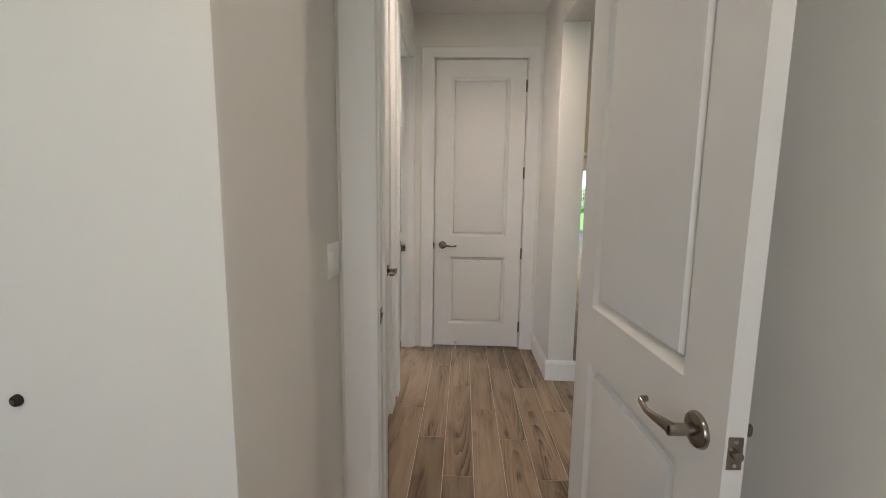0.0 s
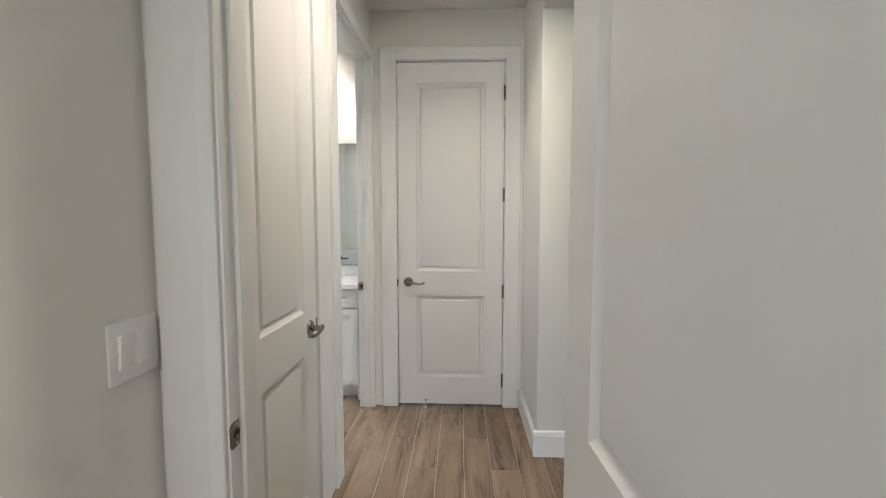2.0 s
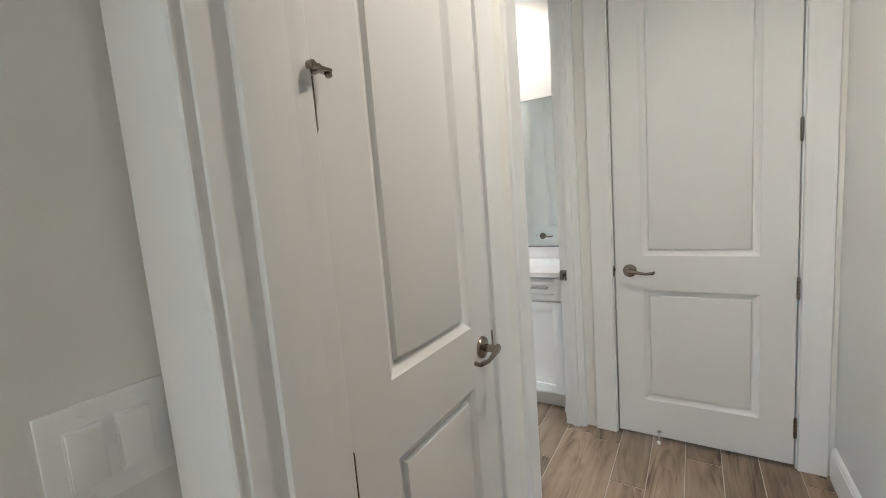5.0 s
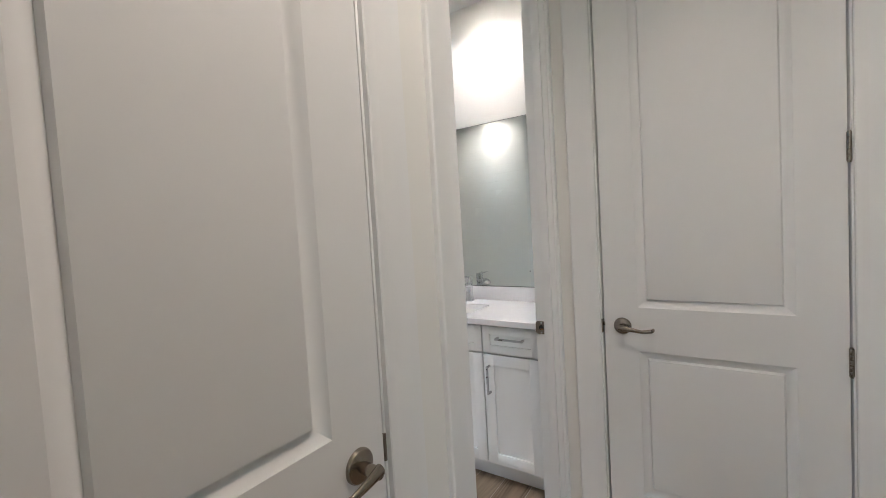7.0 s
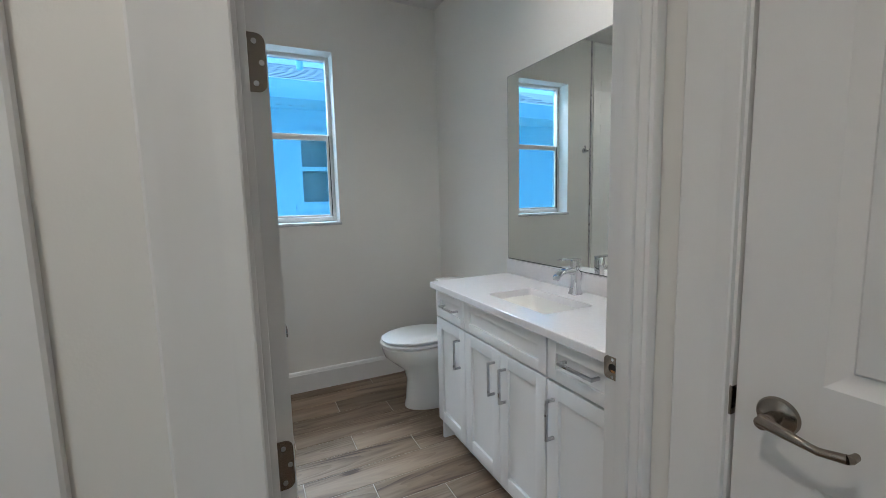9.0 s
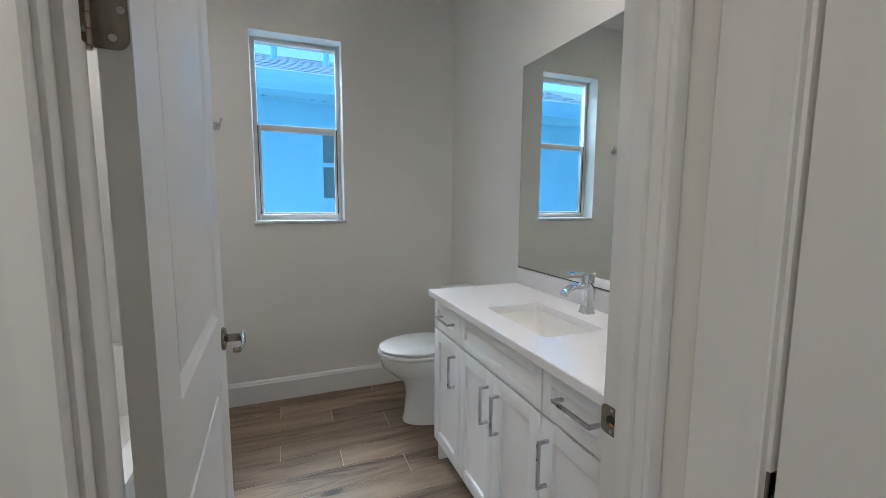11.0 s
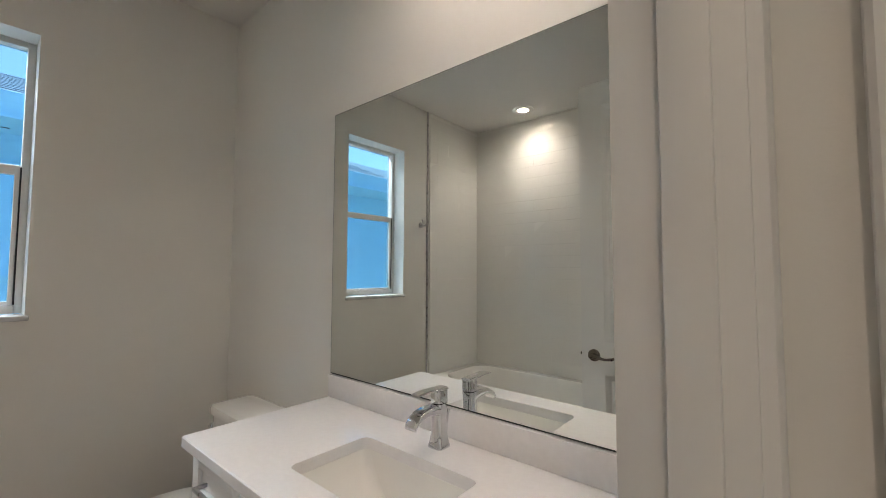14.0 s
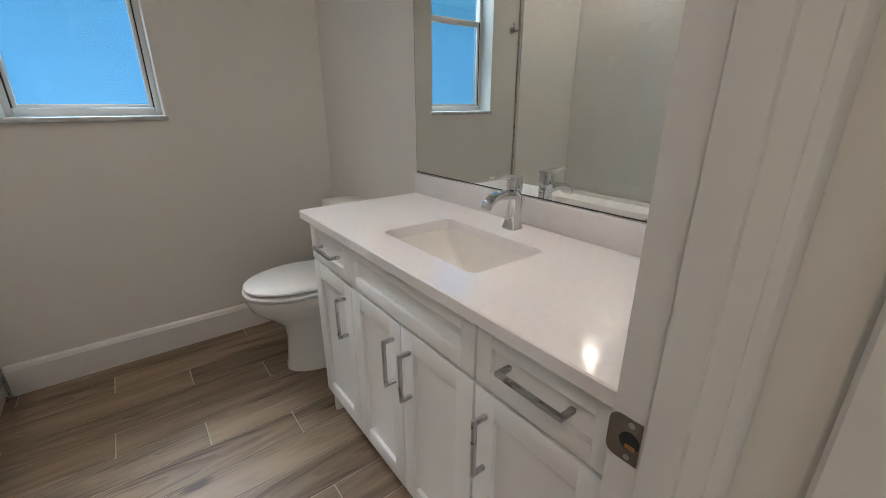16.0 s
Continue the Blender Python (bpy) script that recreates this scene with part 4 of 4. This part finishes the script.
part("drain", one(lambda bm: cyl(bm, 0.03, 0.006, Matrix.Translation((TBX1 - 0.33, (TBY0 + TBY1) / 2, TBZ - 0.376)), 28, 0.026, 0.001)), CHROME, tub, "chrome drain")

# tiled surround, each tile proud of its joint
TW, TH, TG = 0.300, 0.100, 0.0016


def tile_mesh(w):
    bm = bmesh.new()
    box(bm, 0, w - TG, 0, 0.007, 0, TH - TG, 0.0012)
    bmesh.ops.recalc_face_normals(bm, faces=bm.faces)
    me = bpy.data.meshes.new("tile")
    bm.to_mesh(me)
    bm.free()
    me.materials.append(TILE)
    return me


TILE_MESHES = {}


def tiled(label, origin, turn, length):
    root = thing("tile_wall", label, "tile wall", Matrix.Translation(origin) @ Matrix.Rotation(radians(turn), 4, 'Z'), kind="structure")
    part("bed", boxes((0, length, 0.0008, 0.009, 0, BATH_CEILING - TBZ - 0.002)), TILEJOINT, root)
    rows = int((BATH_CEILING - TBZ - 0.002) / TH)
    for r in range(rows):
        x = -TW / 2 if r % 2 else 0.0
        while x < length - 0.01:
            a, b = max(0.0, x), min(length, x + TW)
            w = round(b - a, 3)
            if w > 0.02:
                if w not in TILE_MESHES:
                    TILE_MESHES[w] = tile_mesh(w)
                ob = new("tile", TILE_MESHES[w])
                ob.parent = root
                ob.matrix_basis = Matrix.Translation((a, 0, r * TH + 0.002)) @ Matrix.Rotation(random.uniform(-0.003, 0.003), 4, 'Z') @ Matrix.Rotation(random.uniform(-0.005, 0.005), 4, 'X')
            x += TW


tiled("white glossy subway tile behind the bathtub", (TBX1 + 0.01, BY0 + 0.0095, TBZ), 180, TBX1 - TBX0 + 0.02)
tiled("white glossy subway tile at the head of the bathtub", (BX0 + 0.0095, BY0 + 0.01, TBZ), 90, 0.69)
tiled("white glossy subway tile at the foot of the bathtub", (-1.2095, 2.416, TBZ), 270, 0.685)
tagged(mesh_object("tile_edge_trim", boxes((BX0, BX0 + 0.012, 2.424, 2.434, 0.0, BATH_CEILING - 0.002)), STEEL), "slim metal tile edge trim", "trim", kind="structure")

# ---- outside ----
tagged(mesh_object("ground", boxes((-400, 400, -400, 400, -0.60, -0.25)), GRASS), "mown green lawn round the house", "ground", kind="structure")
structure("foundation", boxes((BX0 - 0.2, 11.12, -2.62, 16.7, -0.30, -0.012)), GROUT, "concrete slab under the house", "floor")

# unseen strip added so grass bounces no green onto the soffit
structure("pavement", boxes((-5.98, BX0 - 0.21, -6, 14, -0.25, -0.235)), GROUT, "pale unseen gravel strip added to keep green bounce off the house", "pavement")

house = thing("neighbour_house", "pale stucco house next door with a gutter and dark shingle roof", "house", Matrix.Translation((-6.0, 0, -0.25)))
HWY0, HWY1, HWZ0, HWZ1 = 3.36, 4.32, 1.56, 2.54
part("wall", boxes((-3.2, 0, -6, HWY0, 0, 2.93), (-3.2, 0, HWY1, 14, 0, 2.93), (-3.2, 0, HWY0, HWY1, 0, HWZ0), (-3.2, 0, HWY0, HWY1, HWZ1, 2.93)), STUCCO, house, "pale blue stucco wall, shade tint in its colour")
part("soffit", boxes((0, 0.605, -6.3, 14.3, 2.905, 2.925)), FASCIA, house, "vented white soffit, tinted blue for shade")
# black strips painted for the shade inside the vent slots
for k in range(26):
    part("soffit_vent", boxes((0.20, 0.23, 1.0 + k * 0.15, 1.06 + k * 0.15, 2.902, 2.906)), DARK, house)
gut = part("gutter", one(lambda bm: loft(bm, [[Vector((0.50 + o, y, 3.00 + u)) for u, o in ((-0.07, 0), (-0.07, 0.07), (0.0, 0.085), (0.08, 0.095), (0.13, 0.11), (0.135, 0.10), (0.135, 0.0))] for y in (-6.3, 14.3)])), FASCIA, house, "white eaves gutter, tinted blue for shade")
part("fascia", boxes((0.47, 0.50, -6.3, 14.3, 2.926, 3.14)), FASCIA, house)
part("roof", one(lambda bm: loft(bm, [[Vector(p) for p in ((0.58, y, 3.12), (-1.6, y, 3.99), (-3.8, y, 3.12), (-3.8, y, 3.08), (-1.6, y, 3.93), (0.58, y, 3.08))] for y in (-6.3, 14.3)])), SHINGLE, house, "dark shingle roof")
# shingle courses on the slope towards the window
slope = math.atan2(0.87, 2.18)
course = boxes((-0.10, 0.10, -0.16, 0.16, 0, 0.010))
me = bpy.data.meshes.new("shingle")
course.to_mesh(me)
course.free()
me.materials.append(SHINGLE)
for r in range(12):
    for k in range(16):
        ob = new("shingle", me)
        ob.parent = house
        s = 0.10 + r * 0.185
        ob.matrix_basis = Matrix.Translation((0.58 - s * math.cos(slope), 0.4 + (k + 0.5 * (r % 2)) * 0.325, 3.125 + s * math.sin(slope) + random.uniform(0, 0.004))) @ Matrix.Rotation(slope - 0.03, 4, 'Y')
for y in (2.81, 3.57):
    part("vent_pipe", one(lambda bm: cyl(bm, 0.05, 0.55, Matrix.Translation((-0.8, y, 3.59)), 20)), FASCIA, house, "grey roof vent pipe")
hw = part("window", boxes((-0.08, 0.02, HWY0, HWY0 + 0.05, HWZ0, HWZ1), (-0.08, 0.02, HWY1 - 0.05, HWY1, HWZ0, HWZ1), (-0.08, 0.02, HWY0 + 0.05, HWY1 - 0.05, HWZ0, HWZ0 + 0.05), (-0.08, 0.02, HWY0 + 0.05, HWY1 - 0.05, HWZ1 - 0.05, HWZ1),
          (-0.08, 0.02, HWY0 + 0.05, HWY1 - 0.05, 2.05, 2.11)), FASCIA, house, "white framed window, tinted blue for shade")
part("pane", boxes((-0.05, -0.04, HWY0 + 0.05, HWY1 - 0.05, HWZ0 + 0.05, 2.05)), FARGLASS, hw)
part("pane", boxes((-0.06, -0.05, HWY0 + 0.05, HWY1 - 0.05, 2.11, HWZ1 - 0.05)), FARGLASS, hw)
part("sill", boxes((0.0, 0.06, HWY0 - 0.06, HWY1 + 0.06, HWZ0 - 0.06, HWZ0)), FASCIA, hw)
part("head_trim", boxes((0.0, 0.04, HWY0 - 0.08, HWY1 + 0.08, HWZ1, HWZ1 + 0.08)), FASCIA, hw)

# patio door and living room window
slider = thing("patio_door", "white sliding glass patio door onto the garden", "patio door", kind="structure")
part("frame", boxes((SLX0, SLX0 + 0.07, GY1 + 0.02, GY1 + 0.14, 0, SLZ), (SLX1 - 0.07, SLX1, GY1 + 0.02, GY1 + 0.14, 0, SLZ), (SLX0 + 0.07, SLX1 - 0.07, GY1 + 0.02, GY1 + 0.14, SLZ - 0.07, SLZ), (SLX0 + 0.07, SLX1 - 0.07, GY1 + 0.02, GY1 + 0.14, 0, 0.06),
     ((SLX0 + SLX1) / 2 - 0.06, (SLX0 + SLX1) / 2 + 0.06, GY1 + 0.04, GY1 + 0.12, 0.06, SLZ - 0.07)), VINYL, slider)
for a, b in ((SLX0 + 0.07, (SLX0 + SLX1) / 2 - 0.06), ((SLX0 + SLX1) / 2 + 0.06, SLX1 - 0.07)):
    part("pane", boxes((a, b, GY1 + 0.075, GY1 + 0.085, 0.06, SLZ - 0.07)), CLEAR, slider).visible_shadow = False
lw = thing("window_lounge", "white framed living room window in two lights", "window", kind="structure")
gm = (GWX0 + GWX1) / 2
part("window_frame", boxes((GWX0, GWX0 + 0.05, GY1 + 0.04, GY1 + 0.12, GWZ0, GWZ1), (GWX1 - 0.05, GWX1, GY1 + 0.04, GY1 + 0.12, GWZ0, GWZ1), (GWX0 + 0.05, GWX1 - 0.05, GY1 + 0.04, GY1 + 0.12, GWZ0, GWZ0 + 0.05), (GWX0 + 0.05, GWX1 - 0.05, GY1 + 0.04, GY1 + 0.12, GWZ1 - 0.05, GWZ1),
     (GWX0 + 0.05, GWX1 - 0.05, GY1 + 0.05, GY1 + 0.11, 1.69, 1.74)), VINYL, lw)
for z0, z1 in ((GWZ0 + 0.05, 1.69), (1.74, GWZ1 - 0.05)):
    part("pane", boxes((GWX0 + 0.05, GWX1 - 0.05, GY1 + 0.075, GY1 + 0.085, z0, z1)), CLEAR, lw).visible_shadow = False
tagged(mesh_object("window_sill", boxes((GWX0 - 0.02, GWX1 + 0.02, GY1 - 0.02, GY1 + 0.04, GWZ0 - 0.025, GWZ0 - 0.001), bevel=0.004), MARBLE), "grey marble sill of the living room window", "window sill", kind="structure")
# unseen bedroom window behind the camera, placed so daylight reaches the entry doorway
bw = thing("window_bedroom", "white framed bedroom window, out of view, placed for daylight", "window", kind="structure")
part("window_frame", boxes((-1.65, -1.60, -2.60, -2.54, 0.85, 2.35), (-0.20, -0.15, -2.60, -2.54, 0.85, 2.35), (-1.60, -0.20, -2.60, -2.54, 0.85, 0.90), (-1.60, -0.20, -2.60, -2.54, 2.30, 2.35)), VINYL, bw)
part("pane", boxes((-1.60, -0.20, -2.575, -2.565, 0.90, 2.30)), CLEAR, bw).visible_shadow = False


def tree(x, y, h, spread, seed, label):
    rng = random.Random(seed)
    root = thing("tree", label, "tree", Matrix.Translation((x, y, -0.25)))
    bm = bmesh.new()
    tube(bm, [(0, 0, 0), (0.03, 0.02, h * 0.25), (-0.03, 0.03, h * 0.55), (0.02, 0, h * 0.85)], [0.07, 0.05, 0.04, 0.015], 10)
    for k in range(9):
        a, z = rng.uniform(0, 6.28), h * rng.uniform(0.35, 0.75)
        r = spread * rng.uniform(0.5, 0.9)
        tube(bm, [(0, 0, z), (r * 0.5 * math.cos(a), r * 0.5 * math.sin(a), z + h * 0.10), (r * math.cos(a), r * math.sin(a), z + h * 0.16)], [0.025, 0.016, 0.006], 6)
    part("trunk", bm, BARK, root)
    verts, faces = [], []
    for k in range(5200):
        while True:
            p = Vector((rng.uniform(-1, 1), rng.uniform(-1, 1), rng.uniform(-1, 1)))
            if p.length < 1 and noise.noise(p * 2.3 + Vector((seed, 0, 0))) > -0.12 + 0.25 * p.length:
                break
        c = Vector((p.x * spread, p.y * spread, h * 0.66 + p.z * h * 0.36))
        a, b = Vector((rng.gauss(0, 1), rng.gauss(0, 1), rng.gauss(0, 1))).normalized(), Vector((rng.gauss(0, 1), rng.gauss(0, 1), rng.gauss(0, 1))).normalized()
        s = rng.uniform(0.04, 0.085)
        i = len(verts)
        verts += [c - a * s, c + b * s * 0.5, c + a * s, c - b * s * 0.5]
        faces.append((i, i + 1, i + 2, i + 3))
    me = bpy.data.meshes.new("crown")
    me.from_pydata(verts, [], faces)
    me.materials.append(LEAF)
    crown = new("crown", me)
    crown.parent = root


tree(9.3, 26.0, 3.5, 1.15, 3, "young leafy green tree on the lawn")
tree(7.0, 34.0, 4.2, 1.5, 8, "leafy green tree further off on the lawn")
rng = random.Random(5)
verts, faces = [], []
for k in range(16000):
    x = rng.uniform(-10, 45)
    z = rng.uniform(0, 1) ** 1.3 * (2.0 + 1.5 * noise.noise(Vector((x * 0.25, 0, 0))) + 0.6 * noise.noise(Vector((x * 1.1, 4, 0))))
    c = Vector((x, 46 + rng.uniform(-0.9, 0.9), -0.25 + z))
    a, b = Vector((rng.gauss(0, 1), rng.gauss(0, 1), rng.gauss(0, 1))).normalized(), Vector((rng.gauss(0, 1), rng.gauss(0, 1), rng.gauss(0, 1))).normalized()
    s = rng.uniform(0.12, 0.3)
    i = len(verts)
    verts += [c - a * s, c + b * s * 0.6, c + a * s, c - b * s * 0.6]
    faces.append((i, i + 1, i + 2, i + 3))
me = bpy.data.meshes.new("hedge")
me.from_pydata(verts, [], faces)
me.materials.append(LEAF)
tagged(new("hedge", me), "dense green hedge at the end of the lawn", "hedge", kind="stuff")
far = thing("far_house", "pale blue-white house across the lawn", "house", Matrix.Translation((22.0, 36.0, -0.25)))
part("wall", boxes((-6, 6, 0, 8, 0, 3.0)), STUCCO, far)
part("roof", one(lambda bm: loft(bm, [[Vector(p) for p in ((x, -0.6, 3.0), (x, 4, 5.0), (x, 8.6, 3.0))] for x in (-6.6, 6.6)])), SHINGLE, far)
for x in (-4.2, -1.0, 2.4):
    fwin = part("window", boxes((x - 0.6, x + 0.6, -0.03, 0.02, 0.9, 2.2)), FASCIA, far)
    part("pane", boxes((x - 0.52, x + 0.52, -0.04, -0.032, 0.98, 1.52)), FARGLASS, fwin)
    part("pane", boxes((x - 0.52, x + 0.52, -0.04, -0.032, 1.58, 2.12)), FARGLASS, fwin)

# ---- floors: wood-look planks laid along y ----
PW, PL, PG = 0.150, 0.945, 0.0035


def plank_data(w, l):
    """Vertices and faces of one plank with eased edges, from the origin."""
    c = 0.0014
    a = [(0, 0, -0.009), (w, 0, -0.009), (w, l, -0.009), (0, l, -0.009)]
    b = [(0, 0, -c), (w, 0, -c), (w, l, -c), (0, l, -c)]
    t = [(c, c, 0), (w - c, c, 0), (w - c, l - c, 0), (c, l - c, 0)]
    f = [(8, 9, 10, 11)]
    for o in (0, 4):
        f += [(o + k, o + (k + 1) % 4, o + 4 + (k + 1) % 4, o + 4 + k) for k in range(4)]
    return a + b + t, f


floor = tagged(mesh_object("floor", boxes((BX0 - 0.02, 0.82, -2.5, 5.08, -0.010, -0.0022)), GROUT), "wood-look plank tile floor in grey-brown with pale joints", "floor", kind="structure")
PLANKS = {}


def lay(x, y0, y1):
    l = round(y1 - y0 - PG, 3)
    if l < 0.03:
        return
    if l not in PLANKS:
        me = bpy.data.meshes.new("plank")
        me.from_pydata(*[plank_data(PW - PG, l)[0], [], plank_data(PW - PG, l)[1]])
        me.materials.append(PLANK)
        PLANKS[l] = me
    ob = new("plank", PLANKS[l])
    ob.parent = floor
    ob.location = (x + PG / 2, y0 + PG / 2, random.uniform(-0.0003, 0.0))


def row(x, lo, hi, joint):
    y = joint - math.ceil((joint - lo) / PL) * PL
    while y < hi:
        lay(x, max(lo, y), min(hi, y + PL))
        y += PL


for k in range(-19, 5):
    x = 0.07 + PW * k
    if x < -0.50:
        row(x + 0.015, 1.56, BY1, (2.80, 3.095, 3.40)[k % 3])
        if x > -2.7:
            row(x, -2.5, 1.56, (0.4, 0.1, -0.2)[k % 3])
    else:
        row(x, -2.5, 5.08, (2.415, 2.10, 2.73)[k % 3])

structure("floor_lounge", boxes((0.82, GX1, GY0 + 0.12, GY1 + 0.14, -0.010, -0.0022)), GROUT, "wide wood-look plank tile floor of the living room", "floor")
verts, faces = [], []
for k in range(5, 74):
    x = 0.07 + PW * k
    if x > GX1 - PW:
        break
    y = GY0 + 0.12 + (0.315 * k) % PL - PL
    while y < GY1:
        y0, y1 = max(y, GY0 + 0.12), min(y + PL, GY1)
        if y1 - y0 > 0.03:
            v, f = plank_data(PW - PG, y1 - y0 - PG)
            i = len(verts)
            verts += [(p[0] + x + PG / 2, p[1] + y0 + PG / 2, p[2]) for p in v]
            faces += [tuple(q + i for q in g) for g in f]
        y += PL
me = bpy.data.meshes.new("plank_field")
me.from_pydata(verts, [], faces)
me.materials.append(PLANK)
field = tagged(new("plank_field", me), "grey-brown wood-look planks of the living room", "floor planks", kind="stuff")
